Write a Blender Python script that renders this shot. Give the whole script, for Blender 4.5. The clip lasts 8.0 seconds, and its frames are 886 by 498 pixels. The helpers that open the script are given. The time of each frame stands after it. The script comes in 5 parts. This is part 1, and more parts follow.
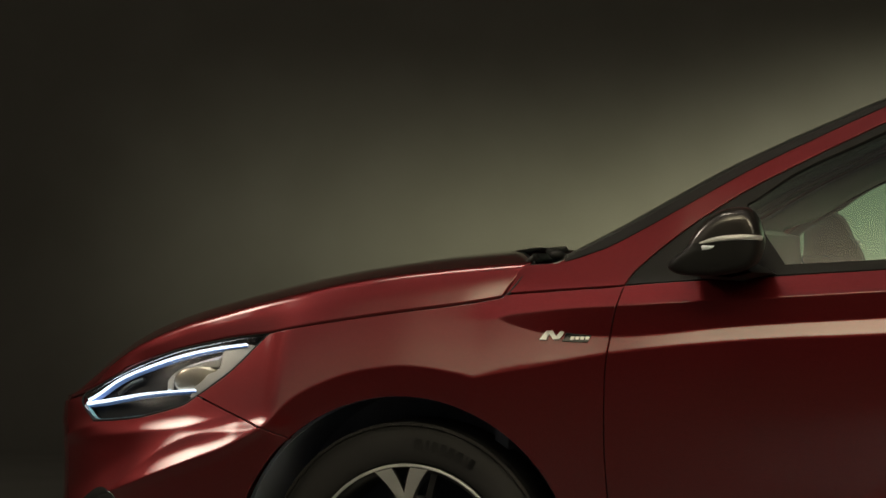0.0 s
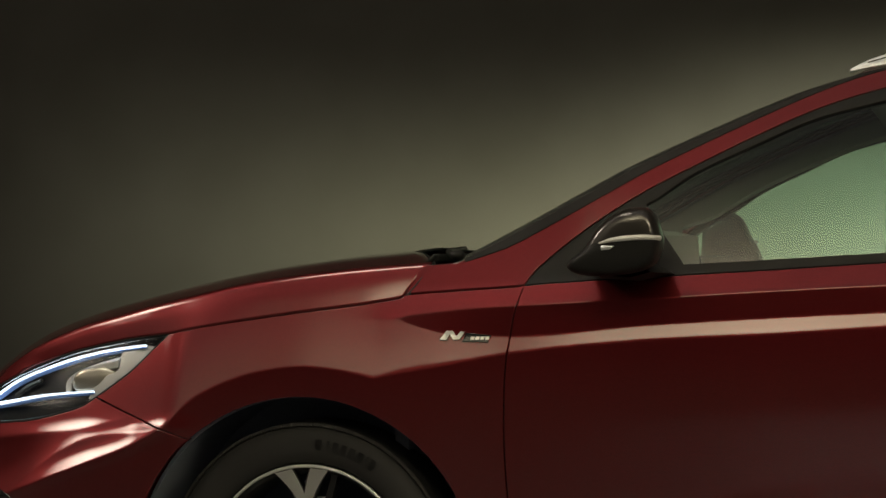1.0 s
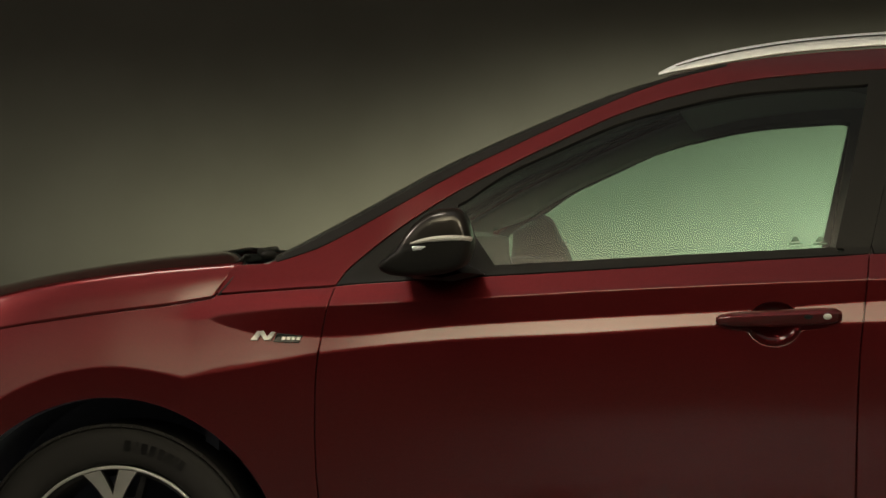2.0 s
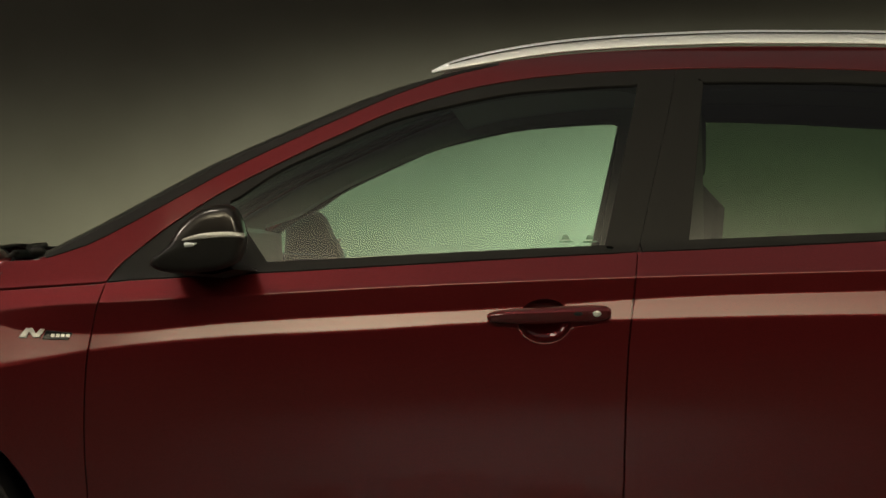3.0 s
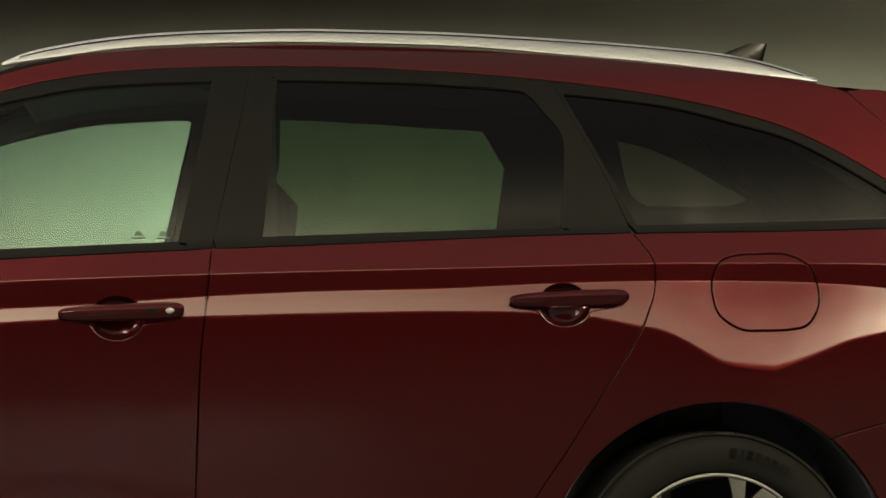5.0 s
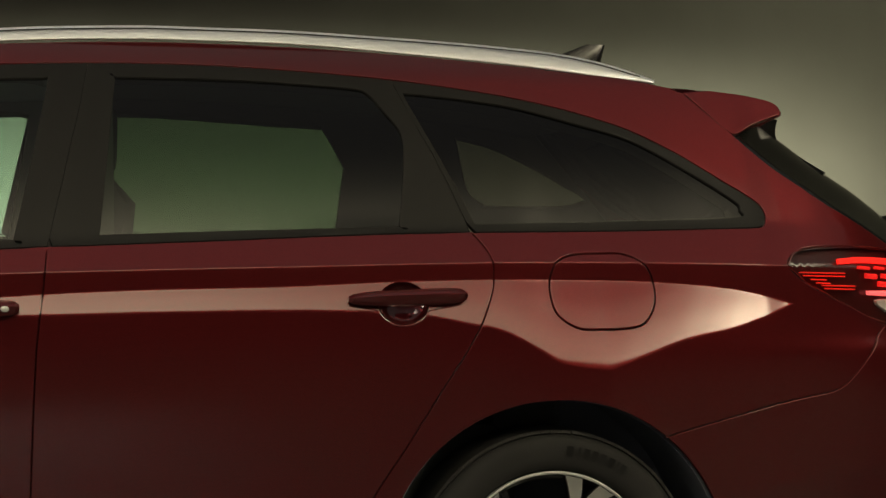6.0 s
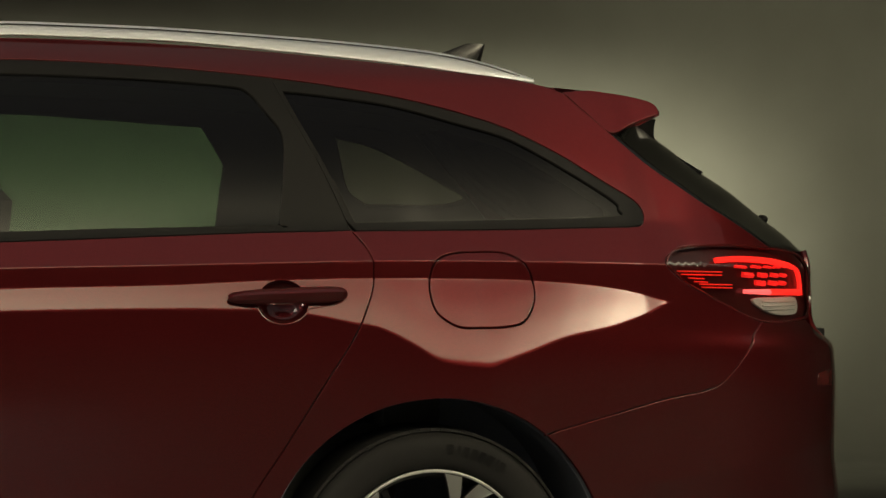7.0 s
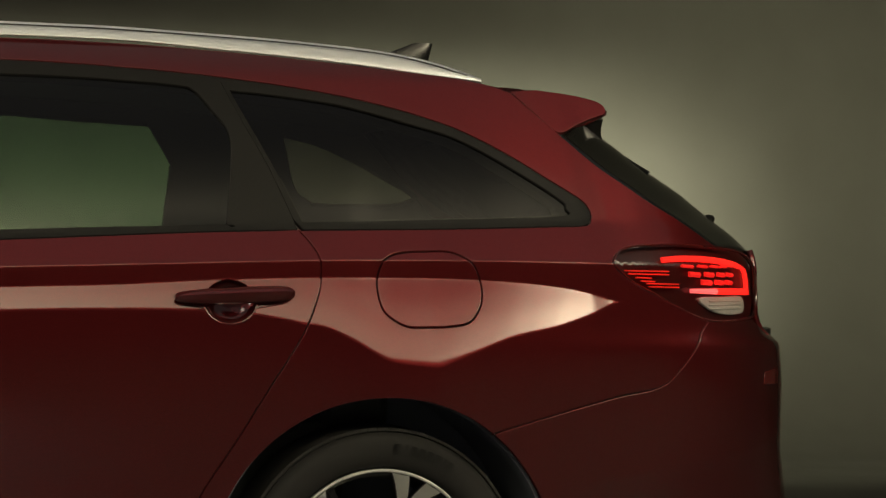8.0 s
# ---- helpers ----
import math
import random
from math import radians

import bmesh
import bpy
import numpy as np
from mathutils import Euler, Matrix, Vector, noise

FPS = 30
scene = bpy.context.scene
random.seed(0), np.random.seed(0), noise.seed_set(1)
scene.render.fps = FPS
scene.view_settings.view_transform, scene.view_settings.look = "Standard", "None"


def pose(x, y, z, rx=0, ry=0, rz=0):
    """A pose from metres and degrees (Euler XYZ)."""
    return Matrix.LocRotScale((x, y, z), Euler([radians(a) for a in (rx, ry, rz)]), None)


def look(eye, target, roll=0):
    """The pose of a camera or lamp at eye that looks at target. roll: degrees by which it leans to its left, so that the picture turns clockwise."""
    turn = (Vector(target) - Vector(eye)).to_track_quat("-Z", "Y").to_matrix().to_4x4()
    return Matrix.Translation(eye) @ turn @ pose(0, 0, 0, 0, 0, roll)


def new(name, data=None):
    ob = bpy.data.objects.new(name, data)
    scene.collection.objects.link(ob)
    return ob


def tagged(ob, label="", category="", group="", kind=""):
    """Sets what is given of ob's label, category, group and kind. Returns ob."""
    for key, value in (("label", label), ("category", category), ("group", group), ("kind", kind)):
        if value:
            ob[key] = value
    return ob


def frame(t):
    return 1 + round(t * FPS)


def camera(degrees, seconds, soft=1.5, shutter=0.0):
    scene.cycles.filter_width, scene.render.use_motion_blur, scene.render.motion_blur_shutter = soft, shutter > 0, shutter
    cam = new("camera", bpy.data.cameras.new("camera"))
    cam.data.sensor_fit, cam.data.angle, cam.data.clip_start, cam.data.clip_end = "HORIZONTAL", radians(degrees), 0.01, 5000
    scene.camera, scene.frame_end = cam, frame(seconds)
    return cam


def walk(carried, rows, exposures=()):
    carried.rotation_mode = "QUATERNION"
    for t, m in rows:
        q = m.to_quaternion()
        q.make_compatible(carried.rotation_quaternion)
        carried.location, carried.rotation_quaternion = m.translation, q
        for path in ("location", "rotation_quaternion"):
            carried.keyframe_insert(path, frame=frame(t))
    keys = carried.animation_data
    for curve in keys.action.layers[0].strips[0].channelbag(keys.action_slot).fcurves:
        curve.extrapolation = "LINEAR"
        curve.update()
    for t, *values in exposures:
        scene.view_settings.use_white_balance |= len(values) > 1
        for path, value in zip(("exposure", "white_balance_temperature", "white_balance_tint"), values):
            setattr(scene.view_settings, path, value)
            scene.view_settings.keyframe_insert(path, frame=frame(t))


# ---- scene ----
from mathutils.geometry import delaunay_2d_cdt

# ---------------------------------------------------------------- camera: one stand, panning from nose to tail
cam = camera(22.18, 8.0)
EYE = (0.074, -4.616, 1.0)
ROWS = [
    (0.0, 15.808, 0.055, -0.02), (0.5, 14.981, 0.058, 0.018), (1.0, 13.278, 0.062, 0.045),
    (1.2, 12.419, 0.066, 0.0), (2.3, 6.832, 0.06, -0.2), (2.5, 5.662, 0.046, -0.238), (3.0, 2.747, 0.021, -0.34),
    (3.5, 0.021, 0.02, -0.40), (4.0, -2.656, 0.023, -0.516), (4.5, -5.464, 0.03, -0.595),
    (5.0, -8.035, 0.035, -0.63), (5.2, -9.007, 0.04, -0.666), (6.3, -13.168, 0.055, -0.839),
    (6.5, -13.873, 0.052, -0.87), (7.0, -15.157, 0.061, -0.88), (7.5, -16.016, 0.066, -0.885), (8.0, -16.487, 0.068, -0.9),
]
walk(cam, [(t, pose(*EYE, 90 + pitch, roll, yaw)) for t, yaw, pitch, roll in ROWS])

# ---------------------------------------------------------------- light: dark studio, softboxes, a glow on the backdrop
world = bpy.data.worlds.new("studio_air")
world.use_nodes = True
world.node_tree.nodes["Background"].inputs[0].default_value = (0.5, 0.5, 0.45, 1)
world.node_tree.nodes["Background"].inputs[1].default_value = 0.006
scene.world = world
scene.view_settings.exposure = 0.0


def softbox(name, eye, target, sx, sy, watts, color, fade=None, spread=180):
    """A lamp with a diffuser; fade: how its glow falls off at its ends and from its lower to its upper edge."""
    lamp = bpy.data.lights.new(name, "AREA")
    lamp.shape, lamp.size, lamp.size_y, lamp.energy, lamp.color = "RECTANGLE", sx, sy, watts, color
    lamp.spread = radians(spread)
    if fade:
        lamp.use_nodes = True
        n, l = lamp.node_tree.nodes, lamp.node_tree.links
        geo, sep, mul = n.new("ShaderNodeNewGeometry"), n.new("ShaderNodeSeparateXYZ"), n.new("ShaderNodeMath")
        mul.operation = "MULTIPLY"
        l.new(geo.outputs["Parametric"], sep.inputs[0])
        left, right, upward = fade
        ramps = []
        for k, stops in ((0, left + right), (1, upward)):
            r = n.new("ShaderNodeValToRGB")
            r.color_ramp.interpolation = "EASE"
            el = r.color_ramp.elements
            while len(el) < len(stops):
                el.new(0.5)
            for e, (at, v) in zip(el, stops):
                e.position, e.color = at, (v, v, v, 1)
            l.new(sep.outputs[k], r.inputs[0])
            l.new(r.outputs[0], mul.inputs[k])
        l.new(mul.outputs[0], n["Emission"].inputs["Strength"])
    ob = new(name, lamp)
    ob.matrix_world = look(eye, target)
    return ob


softbox("softbox_key", (-0.2, -4.253, 4.69), (-0.2, 0.547, 1.29), 15.0, 2.6, 1122, (1.0, 0.87, 0.58),
        (((0.0, 0.0), (0.10, 0.03), (0.28, 0.045), (0.345, 0.15), (0.391, 0.46), (0.446, 0.68), (0.554, 0.39)),
         ((0.659, 0.23), (0.712, 0.23), (0.735, 0.40), (0.76, 0.80), (0.782, 1.2), (0.80, 1.7), (0.92, 1.7), (0.95, 0.3), (1.0, 0.1)),
         ((0.0, 1.2), (0.12, 1.05), (0.296, 0.60), (0.50, 0.22), (0.66, 0.06), (0.84, 0.0), (1.0, 0.0))))
softbox("softbox_front", (-7.0, -0.5, 5.1), (-1.7, 0.1, 0.6), 3.2, 2.6, 480, (1.0, 0.86, 0.70), (((0.0, 0.0), (0.4, 1.0)), ((0.6, 1.0), (1.0, 0.0)), ((0.0, 0.0), (0.5, 1.0), (1.0, 0.0))))
softbox("scrim_front", (-5.4, -4.2, 3.2), (-1.5, 0.2, 0.8), 10.0, 4.2, 26, (1.0, 0.88, 0.72), (((0.0, 0.0), (0.4, 1.0)), ((0.6, 1.0), (1.0, 0.0)), ((0.0, 0.0), (0.55, 1.0), (1.0, 0.1))))
# added fill over the nose, lifts the fender's red; no known source
softbox("softbox_top_front", (-2.9, -1.5, 6.6), (-1.9, 0.0, 0.8), 2.4, 1.2, 10, (1.0, 0.88, 0.70), spread=50)
softbox("scrim_rear", (6.2, -3.4, 3.6), (1.8, 0.2, 0.9), 4.0, 3.0, 28, (1.0, 0.92, 0.80), (((0.0, 0.0), (0.45, 1.0)), ((0.55, 1.0), (1.0, 0.0)), ((0.0, 0.1), (0.55, 1.0), (1.0, 0.0))))
softbox("overhead_scrim", (-1.0, -3.7, 6.7), (-1.0, -3.69, 0.0), 18.0, 9.5, 62, (1.0, 0.94, 0.88), spread=130)
softbox("overhead_pool", (0.0, -2.65, 6.6), (0.0, -2.64, 0.0), 1.5, 2.0, 15, (1.0, 0.94, 0.88), spread=16)
softbox("backdrop_lamp", (0.0, 3.6, 0.45), (0.0, 6.6, 0.97), 9.2, 0.2, 620, (1.0, 0.96, 0.67), (((0.0, 0.04), (0.2, 0.045), (0.31, 0.05), (0.43, 0.36), (0.60, 0.95)), ((0.68, 0.95), (1.0, 0.52)), ((0.0, 1.0), (1.0, 1.0))), spread=40)
softbox("backdrop_lamp_low", (-2.3, 5.4, 0.35), (-2.3, 6.55, 0.95), 3.2, 0.15, 18, (1.0, 0.96, 0.60), (((0.0, 0.06), (0.4, 0.55)), ((0.65, 1.0), (1.0, 0.5)), ((0.0, 1.0), (1.0, 1.0))), spread=50)
softbox("backdrop_lamp_wide", (5.2, 3.1, 0.9), (5.2, 6.6, 1.6), 2.6, 0.3, 54, (1.0, 0.95, 0.62), spread=100)

# ---------------------------------------------------------------- materials


def material(name):
    m = bpy.data.materials.new(name)
    m.use_nodes = True
    return m, m.node_tree.nodes, m.node_tree.links, m.node_tree.nodes["Principled BSDF"]


def plain(name, color, rough=0.5, metal=0.0, coat=0.0, grain=0.0, scale=300.0, spec=0.5, vary=0.0):
    m, n, l, b = material(name)
    b.inputs["Base Color"].default_value = (*color, 1)
    b.inputs["Roughness"].default_value = rough
    b.inputs["Metallic"].default_value = metal
    b.inputs["Coat Weight"].default_value = coat
    b.inputs["Coat Roughness"].default_value = 0.04
    b.inputs["Specular IOR Level"].default_value = spec
    if grain or vary:
        co = n.new("ShaderNodeTexCoord")
        tx = n.new("ShaderNodeTexNoise")
        tx.inputs["Scale"].default_value = scale
        tx.inputs["Detail"].default_value = 4
        l.new(co.outputs["Object"], tx.inputs["Vector"])
        if grain:
            bp = n.new("ShaderNodeBump")
            bp.inputs["Strength"].default_value = grain
            bp.inputs["Distance"].default_value = 0.001
            l.new(tx.outputs["Fac"], bp.inputs["Height"])
            l.new(bp.outputs["Normal"], b.inputs["Normal"])
        if vary:
            big = n.new("ShaderNodeTexNoise")
            big.inputs["Scale"].default_value = 3.0
            l.new(co.outputs["Object"], big.inputs["Vector"])
            mx = n.new("ShaderNodeMapRange")
            mx.inputs[1].default_value, mx.inputs[2].default_value = 0.3, 0.7
            mx.inputs[3].default_value, mx.inputs[4].default_value = rough - vary, rough + vary
            l.new(big.outputs["Fac"], mx.inputs[0])
            l.new(mx.outputs[0], b.inputs["Roughness"])
    return m


def car_paint():
    """Metallic red base under clear lacquer, with fine flakes and a slight orange peel."""
    m, n, l, b = material("red_metallic_paint")
    co = n.new("ShaderNodeTexCoord")
    flake = n.new("ShaderNodeTexVoronoi")
    flake.inputs["Scale"].default_value = 1400
    l.new(co.outputs["Object"], flake.inputs["Vector"])
    mix = n.new("ShaderNodeMix")
    mix.data_type = "RGBA"
    mix.inputs[6].default_value, mix.inputs[7].default_value = (0.100, 0.0056, 0.0072, 1), (0.172, 0.0098, 0.0118, 1)
    l.new(flake.outputs["Color"], mix.inputs[0])
    l.new(mix.outputs[2], b.inputs["Base Color"])
    b.inputs["Metallic"].default_value = 0.85
    b.inputs["Roughness"].default_value = 0.45
    b.inputs["Coat Weight"].default_value = 1.0
    b.inputs["Coat Roughness"].default_value = 0.035
    b.inputs["Coat IOR"].default_value = 1.56
    peel = n.new("ShaderNodeTexNoise")
    peel.inputs["Scale"].default_value = 90
    l.new(co.outputs["Object"], peel.inputs["Vector"])
    bp = n.new("ShaderNodeBump")
    bp.inputs["Strength"].default_value, bp.inputs["Distance"].default_value = 0.04, 0.0006
    l.new(peel.outputs["Fac"], bp.inputs["Height"])
    l.new(bp.outputs["Normal"], b.inputs["Coat Normal"])
    return m


def glass(name, tint, ior=1.5, rough=0.12):
    """Thin tinted pane: light passes straight through, the surface mirrors by its Fresnel gloss."""
    m, n, l, b = material(name)
    n.remove(b)
    tr, gl, fr, mx = (n.new("ShaderNode" + k) for k in ("BsdfTransparent", "BsdfGlossy", "Fresnel", "MixShader"))
    tr.inputs[0].default_value = (*tint, 1)
    gl.inputs["Roughness"].default_value = rough
    fr.inputs[0].default_value = ior
    l.new(fr.outputs[0], mx.inputs[0])
    l.new(tr.outputs[0], mx.inputs[1])
    l.new(gl.outputs[0], mx.inputs[2])
    l.new(mx.outputs[0], n["Material Output"].inputs[0])
    return m


def glow(name, color, strength):
    m, n, l, b = material(name)
    b.inputs["Base Color"].default_value = (*color, 1)
    b.inputs["Emission Color"].default_value = (*color, 1)
    b.inputs["Emission Strength"].default_value = strength
    return m


PAINT = car_paint()
BLACK_GLOSS = plain("black_gloss_trim", (0.012, 0.012, 0.012), 0.22, coat=0.3, vary=0.05)
BLACK_SATIN = plain("black_satin_trim", (0.016, 0.016, 0.015), 0.42, grain=0.1, scale=900, vary=0.05, spec=0.18)
RUBBER = plain("tyre_rubber", (0.020, 0.0195, 0.019), 0.75, grain=0.4, scale=500, vary=0.08)
LINER = plain("wheel_arch_felt", (0.30, 0.33, 0.40), 0.95, grain=0.6, scale=400)
SILVER = plain("machined_aluminium", (0.86, 0.87, 0.85), 0.5, metal=0.7, grain=0.06, scale=800)
DARK_ALLOY = plain("dark_painted_alloy", (0.02, 0.02, 0.021), 0.35, metal=0.4, coat=0.4)
SATIN_METAL = plain("satin_aluminium_rail", (0.81, 0.84, 0.88), 0.36, metal=0.45, grain=0.05, scale=700)
BRIGHT = plain("bright_clear_plastic", (0.80, 0.79, 0.75), 0.3, metal=0.3, coat=0.5)
LINING = plain("dark_lining", (0.28, 0.28, 0.25), 0.85, grain=0.2, scale=600)
TRIM_IN = plain("cabin_grey_trim", (0.38, 0.38, 0.34), 0.8, grain=0.3, scale=600)
HEADLINER = plain("headliner_fabric", (0.6, 0.6, 0.55), 0.95, grain=0.4, scale=900)
SEAT = plain("seat_cloth", (0.13, 0.13, 0.12), 0.9, grain=0.5, scale=700)
WALLS = plain("studio_dark_wall", (0.13, 0.13, 0.122), 0.9, grain=0.3, scale=40)
FLOOR = plain("studio_floor_paint", (0.13, 0.128, 0.126), 0.5, grain=0.15, scale=80, vary=0.1)
SWEEP = plain("backdrop_paint", (0.041, 0.0405, 0.035), 0.85, grain=0.03, scale=25, vary=0.05)
MARK = plain("etched_mark", (0.42, 0.48, 0.40), 0.6)
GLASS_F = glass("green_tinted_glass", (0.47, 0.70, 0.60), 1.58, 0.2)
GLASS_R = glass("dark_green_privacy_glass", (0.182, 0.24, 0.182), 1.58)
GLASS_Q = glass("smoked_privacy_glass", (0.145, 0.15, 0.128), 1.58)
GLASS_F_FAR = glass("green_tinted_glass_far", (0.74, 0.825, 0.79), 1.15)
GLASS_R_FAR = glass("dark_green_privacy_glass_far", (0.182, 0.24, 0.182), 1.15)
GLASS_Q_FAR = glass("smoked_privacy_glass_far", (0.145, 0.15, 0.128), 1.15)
GLASS_C = glass("clear_lamp_cover", (0.90, 0.92, 0.93), 1.18)

# ---------------------------------------------------------------- shape tools


def poly(points):
    """A smooth function through (x, value) points, straight beyond its ends."""
    xs, ys = np.array([p[0] for p in points], float), np.array([p[1] for p in points], float)
    d = np.diff(ys) / np.diff(xs)
    m = np.concatenate([[d[0]], (d[:-1] + d[1:]) / 2, [d[-1]]])
    for i in range(1, len(xs) - 1):
        if d[i - 1] * d[i] <= 0:
            m[i] = 0

    def f(x):
        x = np.asarray(x, float)
        i = np.clip(np.searchsorted(xs, x) - 1, 0, len(xs) - 2)
        h = xs[i + 1] - xs[i]
        t = np.clip((x - xs[i]) / h, 0, 1)
        return (ys[i] * (1 + 2 * t) * (1 - t) ** 2 + m[i] * h * t * (1 - t) ** 2
                + ys[i + 1] * t * t * (3 - 2 * t) - m[i + 1] * h * t * t * (1 - t))
    return f


def rounded(points, closed=True, per=8):
    """A Catmull-Rom curve through corner points; a point given twice stays sharp."""
    p = [Vector(q) for q in points]
    n, out = len(p), []
    for i in range(n if closed else n - 1):
        a, b, c, d = (p[(i + k) % n] if closed else p[min(max(i + k, 0), n - 1)] for k in (-1, 0, 1, 2))
        if (b - c).length < 1e-6:
            continue
        if (a - b).length < 1e-6:
            a = b + (b - c)
        if (c - d).length < 1e-6:
            d = c + (c - b)
        for k in range(per):
            t = k / per
            out.append(tuple(0.5 * (2 * b + (c - a) * t + (2 * a - 5 * b + 4 * c - d) * t * t + (3 * b - a - 3 * c + d) * t ** 3)))
    if not closed:
        out.append(tuple(p[-1]))
    return out


def smooth(a, b, x):
    t = np.clip((np.asarray(x, float) - a) / (b - a), 0, 1)
    return t * t * (3 - 2 * t)


def link_mesh(name, verts, faces, mat, parent=None, label="", normals=None, shade=True):
    me = bpy.data.meshes.new(name)
    me.from_pydata([tuple(v) for v in verts], [], faces)
    me.materials.append(mat)
    if shade:
        me.polygons.foreach_set("use_smooth", [True] * len(me.polygons))
    me.update()
    if normals is not None:
        me.normals_split_custom_set_from_vertices([tuple(v) for v in normals])
    ob = new(name, me)
    ob.parent = parent
    if label:
        tagged(ob, label)
    return ob


def part(name, bm, mat, parent=None, label="", angle=35):
    """Links a bmesh as one mesh object under a thing or part."""
    bmesh.ops.recalc_face_normals(bm, faces=bm.faces)
    me = bpy.data.meshes.new(name)
    bm.to_mesh(me)
    bm.free()
    me.materials.append(mat)
    me.polygons.foreach_set("use_smooth", [True] * len(me.polygons))
    me.set_sharp_from_angle(angle=radians(angle))
    ob = new(name, me)
    ob.parent = parent
    if label:
        tagged(ob, label)
    return ob


def grid_faces(rows, cols, wrap=False):
    f = []
    for i in range(rows - 1):
        for j in range(cols if wrap else cols - 1):
            k = (j + 1) % cols
            f.append((i * cols + j, i * cols + k, (i + 1) * cols + k, (i + 1) * cols + j))
    return f


def bm_grid(rows, wrap=False, bm=None):
    """A bmesh of quads from rows of points."""
    bm = bm or bmesh.new()
    vs = [[bm.verts.new(p) for p in r] for r in rows]
    for a, b in zip(vs[:-1], vs[1:]):
        for j in range(len(a) if wrap else len(a) - 1):
            k = (j + 1) % len(a)
            bm.faces.new((a[j], a[k], b[k], b[j]))
    return bm


def bm_tube(path, radius, sides=10, bm=None, flat=1.0):
    """A closed tube along a path; radius may be a list; flat squeezes it sideways."""
    bm = bm or bmesh.new()
    p = [Vector(q) for q in path]
    rows = []
    for i, q in enumerate(p):
        d = (p[min(i + 1, len(p) - 1)] - p[max(i - 1, 0)]).normalized()
        up = Vector((0, 1, 0)) if abs(d.y) < 0.9 else Vector((0, 0, 1))
        a = d.cross(up).normalized()
        b = a.cross(d)
        r = radius[i] if isinstance(radius, (list, tuple)) else radius
        rows.append([q + a * (math.cos(t) * r) + b * (math.sin(t) * r * flat) for t in (math.tau * k / sides for k in range(sides))])
    vs = [[bm.verts.new(v) for v in r] for r in rows]
    for a, b in zip(vs[:-1], vs[1:]):
        for j in range(sides):
            bm.faces.new((a[j], a[(j + 1) % sides], b[(j + 1) % sides], b[j]))
    bm.faces.new(vs[0][::-1])
    bm.faces.new(vs[-1])
    return bm


def bm_box(x0, y0, z0, x1, y1, z1, bevel=0.0, bm=None, seg=2):
    bm = bm or bmesh.new()
    r = bmesh.ops.create_cube(bm, size=1)
    for v in r["verts"]:
        v.co = Vector(((x0 + x1) / 2 + v.co.x * (x1 - x0), (y0 + y1) / 2 + v.co.y * (y1 - y0), (z0 + z1) / 2 + v.co.z * (z1 - z0)))
    if bevel:
        es = {e for v in r["verts"] for e in v.link_edges}
        bmesh.ops.bevel(bm, geom=list(es), offset=bevel, segments=seg, affect="EDGES", profile=0.6)
    return bm


# ---------------------------------------------------------------- the studio
WIDTH = 1.795                      # the car's width; its middle plane is y = WIDTH / 2
MID = WIDTH / 2


def studio():
    back, cove = 6.6, 1.2
    prof = [(2.3, 0.0), (back - cove, 0.0)]
    prof += [(back - cove + cove * math.sin(a), cove - cove * math.cos(a)) for a in np.linspace(0.1, math.pi / 2, 14)]
    prof += [(back, 3.0), (back, 5.0), (back, 7.0)]
    xs = np.linspace(-11, 11, 23)
    rows = [[(x, y, z) for x in xs] for y, z in prof]
    link_mesh("backdrop", [p for r in rows for p in r], grid_faces(len(rows), len(xs)), SWEEP)
    tagged(bpy.data.objects["backdrop"], "grey-green painted studio sweep, floor running up into wall", "backdrop", kind="structure")
    link_mesh("floor", [(x, y, 0.0) for y in np.linspace(-9, 2.3, 12) for x in xs], grid_faces(12, len(xs)), FLOOR)
    tagged(bpy.data.objects["floor"], "light grey painted studio floor", "floor", kind="structure")
    for name, box in (("wall_west", (-11.3, -9, -0.2, -11.0, 6.9, 7.0)), ("wall_east", (11.0, -9, -0.2, 11.3, 6.9, 7.0)),
                      ("wall_south", (-11.3, -9.3, -0.2, 11.3, -9.0, 7.0))):
        part(name, bm_box(*box), WALLS)
        tagged(bpy.data.objects[name], "dark-painted studio wall", "wall", kind="structure")
    part("ceiling", bm_box(-11.3, -9.3, 7.0, 11.3, 6.9, 7.2), WALLS)
    tagged(bpy.data.objects["ceiling"], "dark-painted studio ceiling", "ceiling", kind="structure")


studio()

# ---------------------------------------------------------------- the car's side as one surface
# feature lines of the flank: upper crease, top of the light catching hollow, crest, window sill
Z_C = poly([(-1.2, 0.856), (-1.12, 0.857), (-1.099, 0.863), (-1.05, 0.870), (-0.968, 0.879), (-0.854, 0.886), (-0.593, 0.901), (-0.245, 0.922), (0.102, 0.939), (0.446, 0.952),
            (0.752, 0.962), (1.217, 0.977), (1.594, 0.98), (1.85, 0.978), (2.4, 0.97)])
Z_B = poly([(-1.2, 0.856), (-1.12, 0.854), (-1.10, 0.8465), (-1.06, 0.835), (-1.022, 0.8265), (-0.93, 0.822), (-0.88, 0.821), (-0.593, 0.846), (-0.244, 0.868), (-0.013, 0.881),
            (0.24, 0.90), (0.446, 0.911), (0.751, 0.921), (0.972, 0.933), (1.274, 0.94), (1.524, 0.938), (1.719, 0.925),
            (1.803, 0.911), (1.873, 0.893), (2.0, 0.86)])
